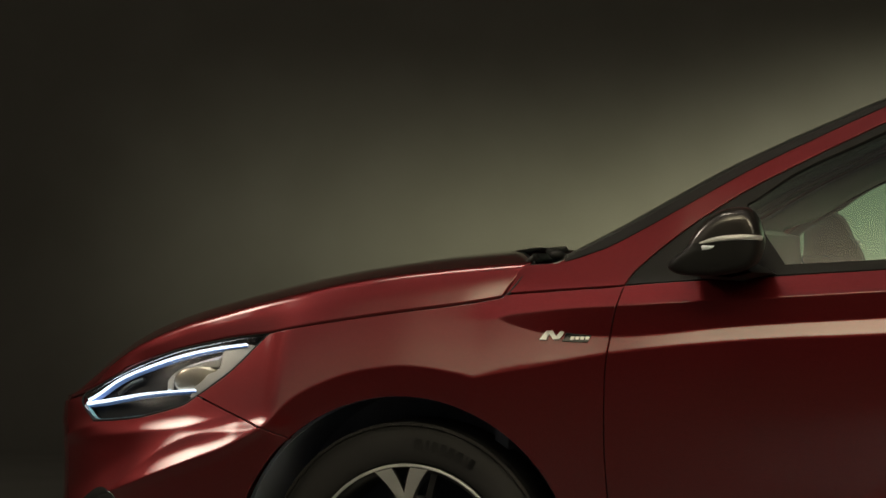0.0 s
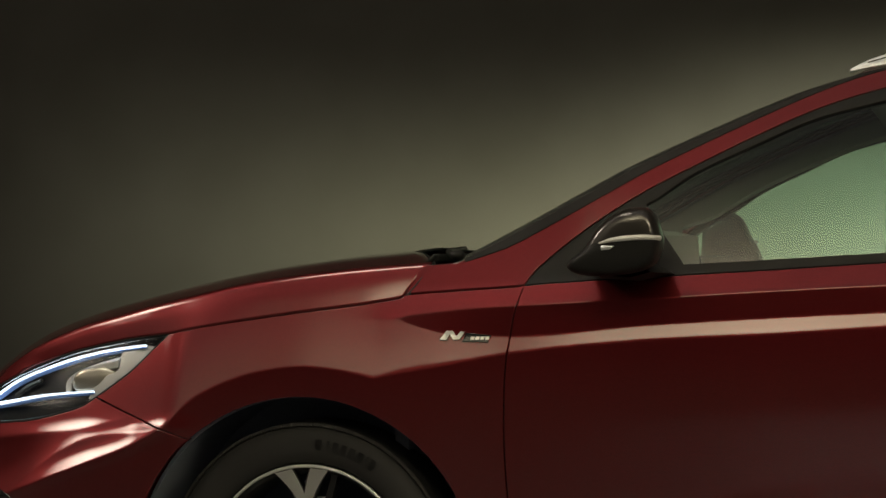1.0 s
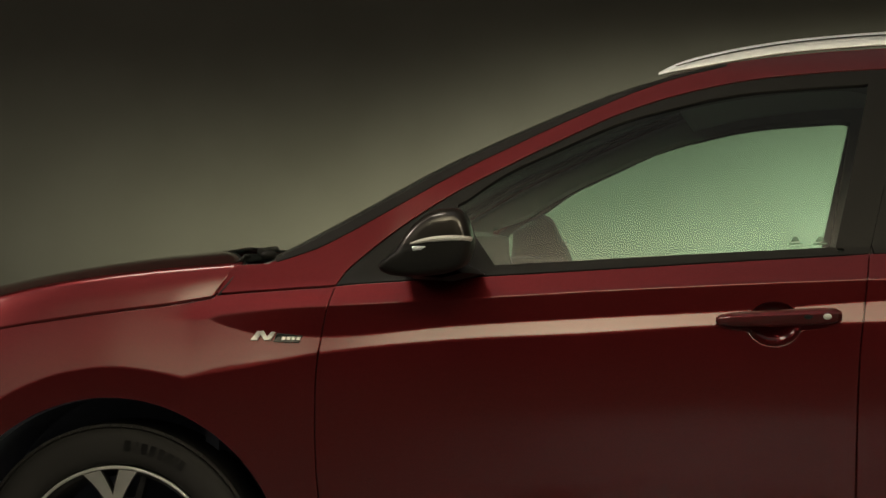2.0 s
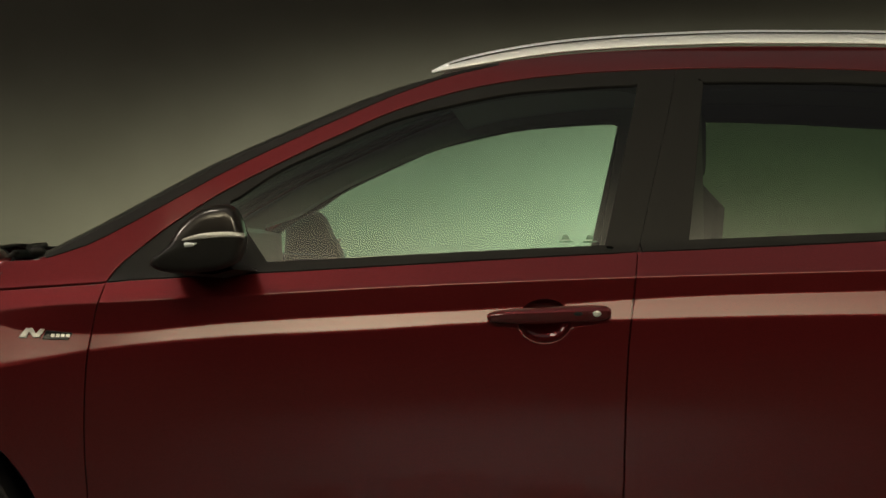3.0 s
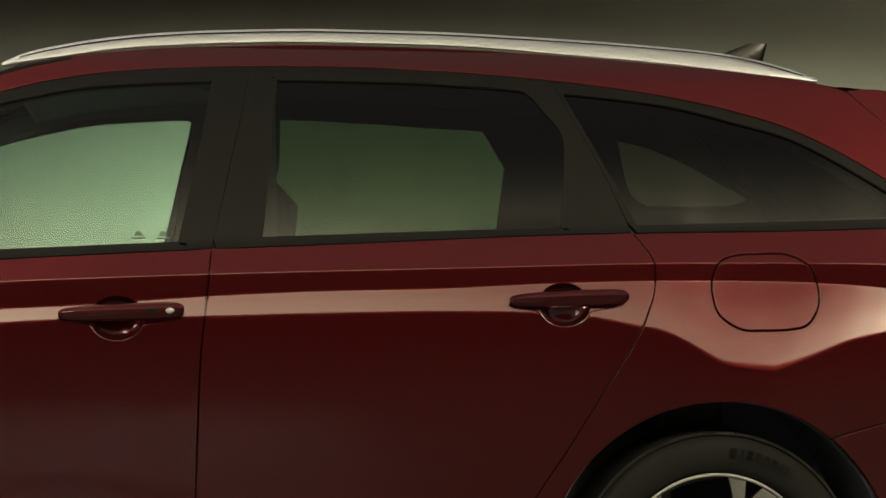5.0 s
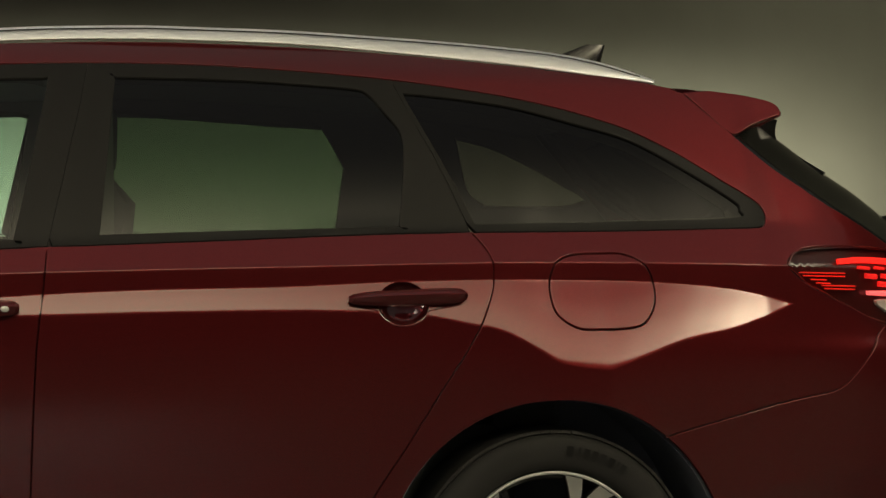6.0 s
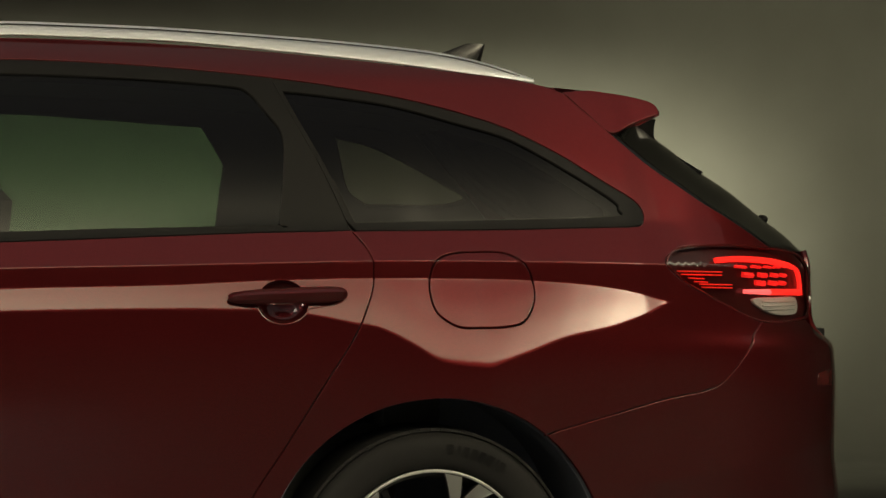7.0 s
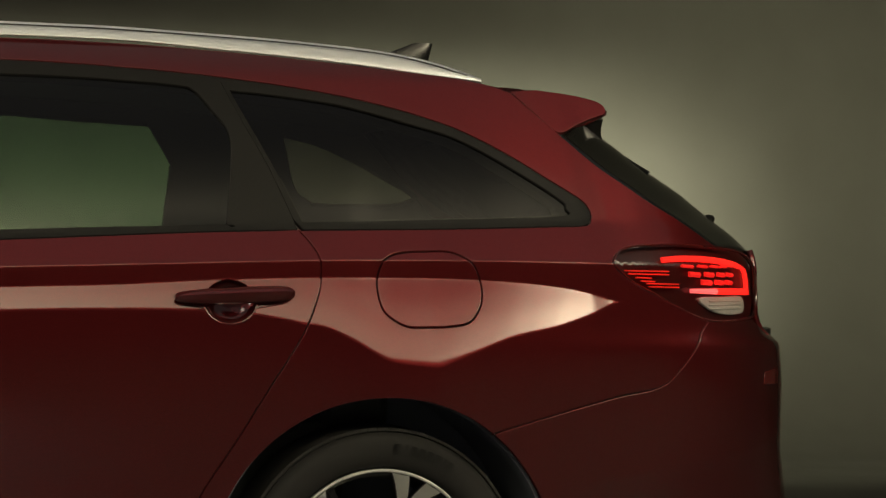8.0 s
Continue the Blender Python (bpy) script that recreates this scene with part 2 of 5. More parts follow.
CREST_F = poly([(-2.4, 0.36), (-2.004, 0.468), (-1.904, 0.504), (-1.804, 0.54), (-1.709, 0.576), (-1.629, 0.62), (-1.564, 0.68), (-1.464, 0.728), (-1.399, 0.744), (-1.319, 0.752),
                (-1.234, 0.744), (-1.159, 0.728), (-1.10, 0.708), (-1.0, 0.64), (-0.8, 0.4)])
CREST_M = poly([(-2.6, 0.2), (-1.6, 0.55), (-1.3, 0.69), (-1.165, 0.729), (-1.029, 0.754), (-0.881, 0.782), (-0.613, 0.811), (-0.307, 0.829), (-0.059, 0.846), (0.24, 0.855), (0.446, 0.862),
                (0.8, 0.869), (1.033, 0.86), (1.13, 0.843), (1.19, 0.832), (1.25, 0.804), (1.314, 0.767), (1.37, 0.757), (1.426, 0.752), (1.5, 0.742), (1.7, 0.70), (2.4, 0.5)])
CREST_R = poly([(1.1, 0.6), (1.3, 0.70), (1.426, 0.752), (1.50, 0.780), (1.59, 0.813), (1.721, 0.842), (1.804, 0.868), (1.873, 0.893), (2.0, 0.86), (2.5, 0.84)])


def Z_S(u):
    """The crest: over the front arch, along the doors, over the rear arch, with sharp meetings."""
    u = np.asarray(u, float)
    return np.where(u < -0.5, np.maximum(CREST_F(u), CREST_M(u)), np.where(u > 1.2, np.maximum(CREST_M(u), CREST_R(u)), CREST_M(u)))


Z_SILL = poly([(-1.2, 0.90), (-0.85, 0.93), (-0.36, 0.961), (0.10, 0.99), (0.56, 1.014), (0.98, 1.036), (1.48, 1.05), (1.8, 1.061), (2.3, 1.07)])
FOLD = poly([(-2.4, 0.36), (-2.10, 0.43), (-2.004, 0.473), (-1.966, 0.501), (-1.938, 0.523), (-1.896, 0.55), (-1.858, 0.57), (-1.822, 0.586), (-1.78, 0.597), (-1.72, 0.606), (-1.5, 0.63)])
FOLD_UP = poly([(-2.4, 0.53), (-2.1, 0.575), (-1.934, 0.596), (-1.882, 0.603), (-1.84, 0.610), (-1.75, 0.63), (-1.6, 0.68)])
U0, U1, NOSE, TAIL = -1.45, 1.5, 0.875, 0.93
A_NOSE = poly([(0.0, 0.83), (0.35, 0.87), (0.5, 0.885), (0.55, 0.893), (0.60, 0.908), (0.64, 0.908), (0.68, 0.87), (0.72, 0.84), (0.80, 0.745), (0.9, 0.60), (1.4, 0.3)])
A_TAIL = poly([(0.0, 0.93), (0.40, 0.98), (0.55, 0.955), (0.76, 0.945), (0.80, 0.935), (0.83, 0.895), (0.92, 0.875), (1.0, 0.87), (1.1, 0.84), (1.5, 0.75)])


def corner_table(a, n=3.4):
    th = np.linspace(0, math.pi / 2, 4000)
    s, c = np.sin(th) ** (2 / n), np.cos(th) ** (2 / n)
    arc = np.concatenate([[0], np.cumsum(np.hypot(np.diff(a * s), np.diff(MID * c)))])
    return arc, s, c


ARC_N, S_N, C_N = corner_table(NOSE)
ARC_T, S_T, C_T = corner_table(TAIL)

UG = np.linspace(-2.8, 2.9, 1141)
ZG = np.linspace(0.1, 1.5, 701)


def slope(u, z):
    """How far the flank leans inwards per metre of height."""
    zs, zb, zc, zl = Z_S(u), Z_B(u), Z_C(u), Z_SILL(u)
    low = -0.03 - 0.16 * np.clip(zs - z - 0.02, 0, 0.3)
    band = smooth(0, 1, (z - zs) / 0.006)
    should = smooth(0, 1, (z - zc) / 0.0035)
    hollow = smooth(0, 1, (z - zb) / 0.005) * (1 - should) * smooth(-1.14, -1.10, u)
    s = low * (1 - band) + (0.285 + 0.68 * np.clip(z - zs, 0, 0.16)) * band
    # fender: one swelling from the crest to the bonnet
    h = np.clip((z - zs) / 0.20, 0, 1)
    fend = low * (1 - band) + (0.30 + 0.13 * h) * band
    fend = fend + 0.04 * np.exp(-((z - zs - 0.003) / 0.003) ** 2)
    # front bumper: two pressed folds that run back to the wheel arch
    nose = smooth(-1.53, -1.67, u) * smooth(0.67, 0.60, z)
    for top, deep, soft in ((Z_S, 0.44, 1.0), (FOLD, 0.30, 1.2), (FOLD_UP, 0.24, 0.9)):
        d = (z - top(u)) / soft
        fend = fend + nose * deep * (smooth(-0.002, 0.006, d) * smooth(0.075, 0.010, d) - 0.45 * smooth(-0.03, -0.004, d) * smooth(0.004, -0.004, d))
    # lip under the nose, in front of the lamp
    d = z - 0.597 - 0.209 * (u + 2.118)
    fend = fend + 0.6 * smooth(-2.07, -2.13, u) * (smooth(-0.002, 0.004, d) * smooth(0.035, 0.006, d) - 0.5 * smooth(-0.03, -0.003, d) * smooth(0.003, -0.002, d))
    w = smooth(-1.24, -1.06, u)
    s = fend * (1 - w) + s * w
    should_f = should * smooth(-1.22, -1.09, u)
    s = s * (1 - hollow) + (0.10 - 0.12 * smooth(-1.10, -0.86, u)) * hollow
    s = s * (1 - should_f) + 0.57 * should_f
    # tail corner: the hollow runs out before the lamp
    rear = low * (1 - should) + 0.5 * should
    w = smooth(1.875, 1.96, u)
    s = s * (1 - w) + rear * w
    # rear bumper: a valance that turns under below a crease
    s = s - 0.16 * smooth(1.68, 1.78, u) * smooth(0.004, -0.004, z - 0.50 - 0.142 * (u - 1.794))
    up = smooth(0, 1, (z - zl) / 0.02)
    pane = 0.315 + 0.52 * np.clip(z - zl, 0, 0.45)
    pane = pane + (0.44 - pane) * np.maximum(smooth(1.50, 2.0, u), smooth(-0.72, -0.86, u))
    return s * (1 - up) + pane * up + np.clip(z - 1.37, 0, 1) * 9.0


def flank_table():
    """Depth of the flank over (u, z), summed from its slope; zero at the crest."""
    u, z = np.meshgrid(UG, ZG, indexing="ij")
    dz = ZG[1] - ZG[0]
    s = slope(u, z)
    y = np.cumsum((s + np.roll(s, 1, 1)) / 2, axis=1) * dz
    k = np.clip(np.round((Z_S(UG) - ZG[0]) / dz).astype(int), 0, len(ZG) - 1)
    base = poly([(-2.6, 0.62), (-1.9, 0.66), (-1.55, 0.75), (-1.3, 0.775), (-1.0, 0.775), (-0.6, 0.812), (0.0, 0.849), (0.8, 0.869), (1.2, 0.872), (1.6, 0.872), (2.0, 0.86)])
    bulge = 0.30 * np.clip(base(UG) - Z_S(UG), 0, 0.13)
    return y - y[np.arange(len(UG)), k][:, None] - bulge[:, None]


FLANK = flank_table()


def side(u, z, inset=0.0):
    """Points of the near flank: u runs along the car and round its corners to the middle plane."""
    u, z = np.asarray(u, float), np.asarray(z, float)
    fu = np.clip((u - UG[0]) / (UG[1] - UG[0]), 0, len(UG) - 1.001)
    fz = np.clip((z - ZG[0]) / (ZG[1] - ZG[0]), 0, len(ZG) - 1.001)
    i, j = fu.astype(int), fz.astype(int)
    a, b = fu - i, fz - j
    y = (FLANK[i, j] * (1 - a) * (1 - b) + FLANK[i + 1, j] * a * (1 - b) + FLANK[i, j + 1] * (1 - a) * b + FLANK[i + 1, j + 1] * a * b)
    dn, dt = np.clip(U0 - u, 0, ARC_N[-1]), np.clip(u - U1, 0, ARC_T[-1])
    sn, cn = np.interp(dn, ARC_N, S_N), np.interp(dn, ARC_N, C_N)
    st, ct = np.interp(dt, ARC_T, S_T), np.interp(dt, ARC_T, C_T)
    lean = sn * smooth(0.0, 0.75, sn)
    x = np.where(u < U0, U0 - NOSE * sn - (A_NOSE(z) - NOSE) * lean, np.where(u > U1, U1 + A_TAIL(z) * st, u))
    keep = cn * ct
    y = MID - (MID - y) * keep
    return np.stack([x, y + inset, z], -1)


def side_normals(u, z):
    u, z = np.asarray(u, float), np.asarray(z, float)
    e, g = 0.008, 0.004
    du, dz = side(u + e, z) - side(u - e, z), (side(u, z + g) - side(u, z - g)) / (2 * g)
    dn, dt = np.clip(U0 - u, 0, ARC_N[-1]), np.clip(u - U1, 0, ARC_T[-1])
    keep = np.interp(dn, ARC_N, C_N) * np.interp(dt, ARC_T, C_T)
    dz[..., 1] = keep * slope(u, z)
    n = np.cross(du, dz)
    return n / np.maximum(np.linalg.norm(n, axis=-1, keepdims=True), 1e-9)


def inside(poly_pts, p):
    """Even-odd test of points p against a polygon."""
    q = np.asarray(poly_pts)
    x0, y0, x1, y1 = q[:, 0], q[:, 1], np.roll(q[:, 0], -1), np.roll(q[:, 1], -1)
    x, y = p[:, 0][:, None], p[:, 1][:, None]
    with np.errstate(divide="ignore", invalid="ignore"):
        cut = ((y0 > y) != (y1 > y)) & (x < (x1 - x0) * (y - y0) / (y1 - y0) + x0)
    return cut.sum(1) % 2 == 1


def fill(outlines, du, dz, creases=False):
    """Triangles that fill outlines (first the border, then holes) in the (u, z) plane."""
    pts, edges = [], []
    for o in outlines:
        dense = []
        for a, b in zip(o, o[1:] + o[:1]):
            n = max(1, int(math.hypot((b[0] - a[0]) / du, (b[1] - a[1]) / (dz * 1.6))))
            dense += [(a[0] + (b[0] - a[0]) * k / n, a[1] + (b[1] - a[1]) * k / n) for k in range(n)]
        s = len(pts)
        pts += dense
        edges += [(s + k, s + (k + 1) % len(dense)) for k in range(len(dense))]
    rim = np.array(pts)
    (x0, z0), (x1, z1) = rim.min(0), rim.max(0)
    gx, gz = np.meshgrid(np.arange(x0 + du / 2, x1, du), np.arange(z0 + dz / 2, z1, dz), indexing="ij")
    gx[:, ::2] += du / 2
    g = np.stack([gx.ravel(), gz.ravel()], -1)
    if creases:
        # rows of points along the creases, so that edges run with them
        cu = np.arange(x0 + 0.004, x1, 0.008)
        for f in (Z_S, Z_B, Z_C):
            g = g[np.abs(g[:, 1] - f(g[:, 0])) > 0.011]
        for f in (Z_S, Z_B, Z_C):
            for k, o in enumerate((-0.006, -0.001, 0.0015, 0.003, 0.0045, 0.007, 0.0105)):
                g = np.concatenate([g, np.stack([cu + 0.004 * (k % 2), f(cu + 0.004 * (k % 2)) + o], -1)])
    ok = inside(outlines[0], g)
    for o in outlines[1:]:
        ok &= ~inside(o, g)
    g = g[ok]
    if len(g):
        near = np.array([np.min(((rim - q) / (du, dz)) ** 2 @ np.ones(2)) for q in g])
        g = g[near > (0.03 if creases else 0.16)]
    allp = [Vector(p) for p in pts] + [Vector(p) for p in g]
    v, e, f, *_ = delaunay_2d_cdt(allp, edges, [], 0, 1e-7)
    v = np.array([tuple(q) for q in v])
    f = np.array(f)
    c = v[f].mean(1)
    ok = inside(outlines[0], c)
    for o in outlines[1:]:
        ok &= ~inside(o, c)
    return v, f[ok]


def flip(p, far):
    p = np.array(p, float)
    if far:
        p[:, 1] = WIDTH - p[:, 1]
    return p


def panel(name, outlines, mat, parent, far=False, inset=0.0, du=0.02, dz=0.006, depth=0.014, label="", fold=0.0016):
    """A pressed panel on the flank, its edges folded inwards."""
    v, f = fill([list(o) for o in outlines], du, dz, mat is PAINT or mat is GLASS_C)
    p = side(v[:, 0], v[:, 1]) + (0, inset, 0)
    n = side_normals(v[:, 0], v[:, 1])
    used = set(f.ravel().tolist())
    count = {}
    for t in f.tolist():
        for a, b in ((t[0], t[1]), (t[1], t[2]), (t[2], t[0])):
            count[(a, b)] = 1
    border = [(a, b) for a, b in count if (b, a) not in count]
    # faces must look along the normal
    turn = np.cross(p[f[:, 1]] - p[f[:, 0]], p[f[:, 2]] - p[f[:, 0]])
    if (turn * n[f[:, 0]]).sum() < 0:
        f = f[:, ::-1]
        border = [(b, a) for a, b in border]
    faces = f.tolist()
    verts, norms = p.tolist(), n.tolist()
    ring, low = {}, {}
    outs = {}
    for a, b in border:
        out = np.cross(p[b] - p[a], n[a])
        out /= max(np.linalg.norm(out), 1e-9)
        for k in (a, b):
            outs[k] = outs.get(k, 0) + out
    for k, out in outs.items():
        out = out / max(np.linalg.norm(out), 1e-9)
        r = fold * 0.7
        ring[k] = len(verts)
        verts.append((p[k] + out * r - n[k] * r * 0.45).tolist())
        norms.append(((n[k] + out) / 1.4142).tolist())
        low[k] = len(verts)
        verts.append((p[k] + out * fold - n[k] * depth).tolist())
        norms.append((out * 0.98 - n[k] * 0.1).tolist())
    for a, b in border:
        faces.append((b, a, ring[a], ring[b]))
        faces.append((ring[b], ring[a], low[a], low[b]))
    verts, norms = np.array(verts), np.array(norms)
    if far:
        verts, norms = flip(verts, True), norms * (1, -1, 1)
        faces = [tuple(q)[::-1] for q in faces]
    return link_mesh(name, verts, faces, mat, parent, label, norms)


def inset_line(points, d):
    """An outline drawn in by d, to leave the joint between two panels."""
    q = np.array(points)
    a = np.sum(q[:, 0] * np.roll(q[:, 1], -1) - np.roll(q[:, 0], -1) * q[:, 1])
    t = np.roll(q, -1, 0) - np.roll(q, 1, 0)
    t /= np.maximum(np.linalg.norm(t, axis=1, keepdims=True), 1e-9)
    n = np.stack([-t[:, 1], t[:, 0]], -1) * (1 if a > 0 else -1)
    return [tuple(v) for v in (q + n * d)]


def line(*points, per=6):
    return rounded(points, closed=False, per=per)


def arch(x, z, r, a0, a1, n=40):
    return [(x + r * math.cos(radians(a)), z + r * math.sin(radians(a))) for a in np.linspace(a0, a1, n)]


# shared lines of the flank, as (u, z)
WX, WZ, WR, AR = 1.325, 0.315, 0.318, 0.374
DOOR_F = line((-0.848, 0.929), (-0.866, 0.865), (-0.878, 0.794), (-0.885, 0.724), (-0.887, 0.60), (-0.88, 0.48), (-0.86, 0.30))
B_SEAM = line((0.252, 1.0), (0.245, 0.93), (0.237, 0.85), (0.231, 0.78), (0.226, 0.60), (0.222, 0.30))
R_SEAM = line((1.135, 1.043), (1.160, 1.015), (1.176, 0.985), (1.180, 0.955), (1.174, 0.91), (1.133, 0.815), (1.068, 0.708), (0.997, 0.59), (0.93, 0.485), (0.91, 0.42), (0.90, 0.30))
SILL_A = [(x, float(Z_SILL(x))) for x in np.linspace(-0.848, 0.252, 24)]
SILL_B = [(x, float(Z_SILL(x))) for x in np.linspace(0.252, 1.135, 20)]
DLO_TOP = line((-0.848, 0.929), (-0.816, 0.97), (-0.722, 1.047), (-0.609, 1.122), (-0.493, 1.183), (-0.376, 1.241), (-0.259, 1.294), (-0.14, 1.333),
               (-0.02, 1.359), (0.10, 1.374), (0.25, 1.384), (0.405, 1.389), (0.526, 1.390), (0.647, 1.388), (0.77, 1.383), (0.893, 1.376), (1.017, 1.366),
               (1.141, 1.352), (1.265, 1.334), (1.389, 1.308), (1.508, 1.272), (1.63, 1.221), (1.752, 1.155), (1.814, 1.119), (1.831, 1.09), (1.82, 1.066), (1.792, 1.061), per=4)
DLO_BOTTOM = [(x, float(Z_SILL(x))) for x in np.linspace(1.78, -0.83, 60)]
ROOF_LINE = line((-1.0, 0.976), (-0.958, 0.996), (-0.843, 1.056), (-0.728, 1.119), (-0.613, 1.182), (-0.498, 1.236), (-0.378, 1.289), (-0.258, 1.339), (-0.163, 1.372),
                 (-0.083, 1.392), (-0.023, 1.404), (0.103, 1.420), (0.223, 1.429), (0.464, 1.440), (0.768, 1.438), (1.015, 1.427), (1.27, 1.409), (1.4, 1.397),
                 (1.53, 1.386), (1.655, 1.366), per=4)

car = tagged(new("estate_car"), "dark red metallic estate car with silver rails and lit lamps", "car")

# ---------------------------------------------------------------- outlines of the flank's panels
JOINT = 0.0026
SEAM_B = line((-1.114, 0.908), (-1.124, 0.9), (-1.219, 0.884), (-1.344, 0.868), (-1.539, 0.84), (-1.654, 0.82))
LAMP_F_REAR = line((-1.654, 0.82), (-1.684, 0.792), (-1.744, 0.732), (-1.814, 0.68))
BUMP_SEAM = line((-1.814, 0.68), (-1.724, 0.65), (-1.629, 0.617), (-1.569, 0.595))
LAMP_F = line((-1.654, 0.82), (-1.684, 0.792), (-1.744, 0.732), (-1.814, 0.68), (-1.852, 0.655), (-1.949, 0.628), (-2.02, 0.618), (-2.094, 0.612), (-2.115, 0.616), (-2.168, 0.642), (-2.2, 0.664),
              (-2.179, 0.68), (-2.109, 0.712), (-1.959, 0.772), (-1.779, 0.804))
U_NOSE, U_TAIL = U0 - float(ARC_N[-1]), U1 + float(ARC_T[-1])
FENDER = (SEAM_B + LAMP_F_REAR[1:] + BUMP_SEAM[1:] + arch(-WX, WZ, AR, 131.5, -8) + [(-0.955, 0.235), (-0.86, 0.235)] + DOOR_F[::-1]
          + [(-0.866, 0.926), (-0.98, 0.918)])
BUMPER_F = (BUMP_SEAM[::-1] + line((-1.814, 0.68), (-1.852, 0.655), (-1.949, 0.628), (-2.02, 0.618), (-2.094, 0.612), (-2.115, 0.616), (-2.168, 0.642), (-2.2, 0.664))[1:]
            + [(-2.25, 0.655), (-2.31, 0.645), (U_NOSE, 0.60), (U_NOSE, 0.20), (-2.1, 0.20), (-1.70, 0.21)] + arch(-WX, WZ, AR, 188, 132.5))
DOOR_1 = DOOR_F + [(-0.80, 0.285), (0.15, 0.285)] + B_SEAM[::-1] + SILL_A[::-1][1:-1]
DOOR_2 = B_SEAM + [(0.30, 0.285), (0.85, 0.285)] + R_SEAM[::-1] + SILL_B[::-1][1:-1]
LAMP_R_LOW = line((2.124, 0.853), (2.099, 0.86), (2.014, 0.892), (1.904, 0.94), (1.854, 0.98), (1.879, 1.008), (1.929, 1.020), (2.049, 1.024), (2.179, 1.018))
GATE = line((2.179, 1.018), (2.074, 1.080), (1.999, 1.119), (1.929, 1.162), (1.862, 1.206), (1.789, 1.268), (1.672, 1.360))
RB_SEAM = line((1.554, 0.612), (1.719, 0.657), (1.839, 0.687), (1.925, 0.703), (1.965, 0.718), (2.004, 0.752), (2.054, 0.804), (2.124, 0.853))
QUARTER = ([(-1.117, 0.9095), (-0.98, 0.9195), (-0.866, 0.9275)] + DLO_TOP + DLO_BOTTOM[:16] + R_SEAM[1:] + [(0.955, 0.235)] + arch(WX, WZ, AR, 190, 53)
           + RB_SEAM + LAMP_R_LOW[1:] + GATE[1:] + ROOF_LINE[::-1][1:] + [(-1.07, 0.972), (-1.105, 0.945)])
QUARTER = [p for i, p in enumerate(QUARTER) if i == 0 or math.dist(p, QUARTER[i - 1]) > 1e-4]
FAR_HOLE = line((1.02, 1.366), (1.26, 1.352), (1.40, 1.347), (1.56, 1.32), (1.69, 1.274), (1.82, 1.214), (1.89, 1.172), (1.885, 1.127), (1.79, 1.062))
QUARTER_FAR = ([(-1.117, 0.912), (-0.98, 0.922), (-0.866, 0.930)] + [p for p in DLO_TOP if p[0] < 1.0] + FAR_HOLE + DLO_BOTTOM[1:16] + R_SEAM[1:] + [(0.955, 0.235)] + arch(WX, WZ, AR, 190, 53)
           + RB_SEAM + LAMP_R_LOW[1:] + GATE[1:] + ROOF_LINE[::-1][1:] + [(-1.07, 0.972), (-1.105, 0.945)])
QUARTER_FAR = [p for i, p in enumerate(QUARTER_FAR) if i == 0 or math.dist(p, QUARTER_FAR[i - 1]) > 1e-4]
BUMPER_R = (RB_SEAM[::-1] + arch(WX, WZ, AR, 52, -8) + [(1.75, 0.22), (U_TAIL, 0.22), (U_TAIL, 0.80), (2.45, 0.80), (2.40, 0.83), (2.33, 0.857), (2.179, 0.852)])
FUEL = rounded([(1.304, 0.944), (1.319, 0.980), (1.354, 0.996), (1.41, 1.0), (1.469, 0.999), (1.514, 0.976), (1.534, 0.936), (1.532, 0.892), (1.504, 0.852),
                (1.459, 0.841), (1.41, 0.839), (1.359, 0.841), (1.316, 0.868), (1.303, 0.905)], per=5)
GLASS_1 = line((-0.515, 0.972), (-0.56, 1.035), (-0.60, 1.092), (-0.576, 1.113), (-0.495, 1.168), (-0.378, 1.223), (-0.26, 1.275), (-0.14, 1.308), (-0.02, 1.333), (0.10, 1.345), (0.24, 1.353),
               (0.254, 1.348), (0.225, 1.20), (0.186, 1.016), (0.18, 1.011), (-0.132, 0.994), (-0.367, 0.980))
GLASS_1_FAR = line((-0.69, 0.962), (-0.692, 0.97), (-0.692, 1.035), (-0.685, 1.05), (-0.62, 1.093)) + GLASS_1[19:]
GLASS_2 = line((0.356, 1.023), (0.373, 1.18), (0.392, 1.352), (0.40, 1.36), (0.649, 1.360), (0.772, 1.356), (0.896, 1.349), (0.933, 1.338), (0.97, 1.295), (1.001, 1.251), (1.003, 1.19), (0.986, 1.055), (0.98, 1.05), (0.66, 1.037))
GLASS_2_FAR = [(x + 0.19 * max(0.0, min(1.0, (x - 0.7) / 0.2)), z) for x, z in GLASS_2]
GLASS_3 = line((1.147, 1.058), (1.094, 1.171), (1.04, 1.275), (1.010, 1.336), (1.016, 1.341), (1.132, 1.332), (1.257, 1.316), (1.382, 1.286), (1.509, 1.251), (1.633, 1.194), (1.757, 1.124), (1.774, 1.100), (1.751, 1.081), (1.45, 1.068), (1.155, 1.057))
B_UP = line((0.252, 1.0), (0.275, 1.10), (0.296, 1.195), (0.318, 1.29), (0.337, 1.387))
C_UP = line((1.137, 1.043), (1.083, 1.171), (1.03, 1.275), (0.985, 1.369))


def cut(points, lo, hi):
    return [p for p in points if lo < p[0] < hi]


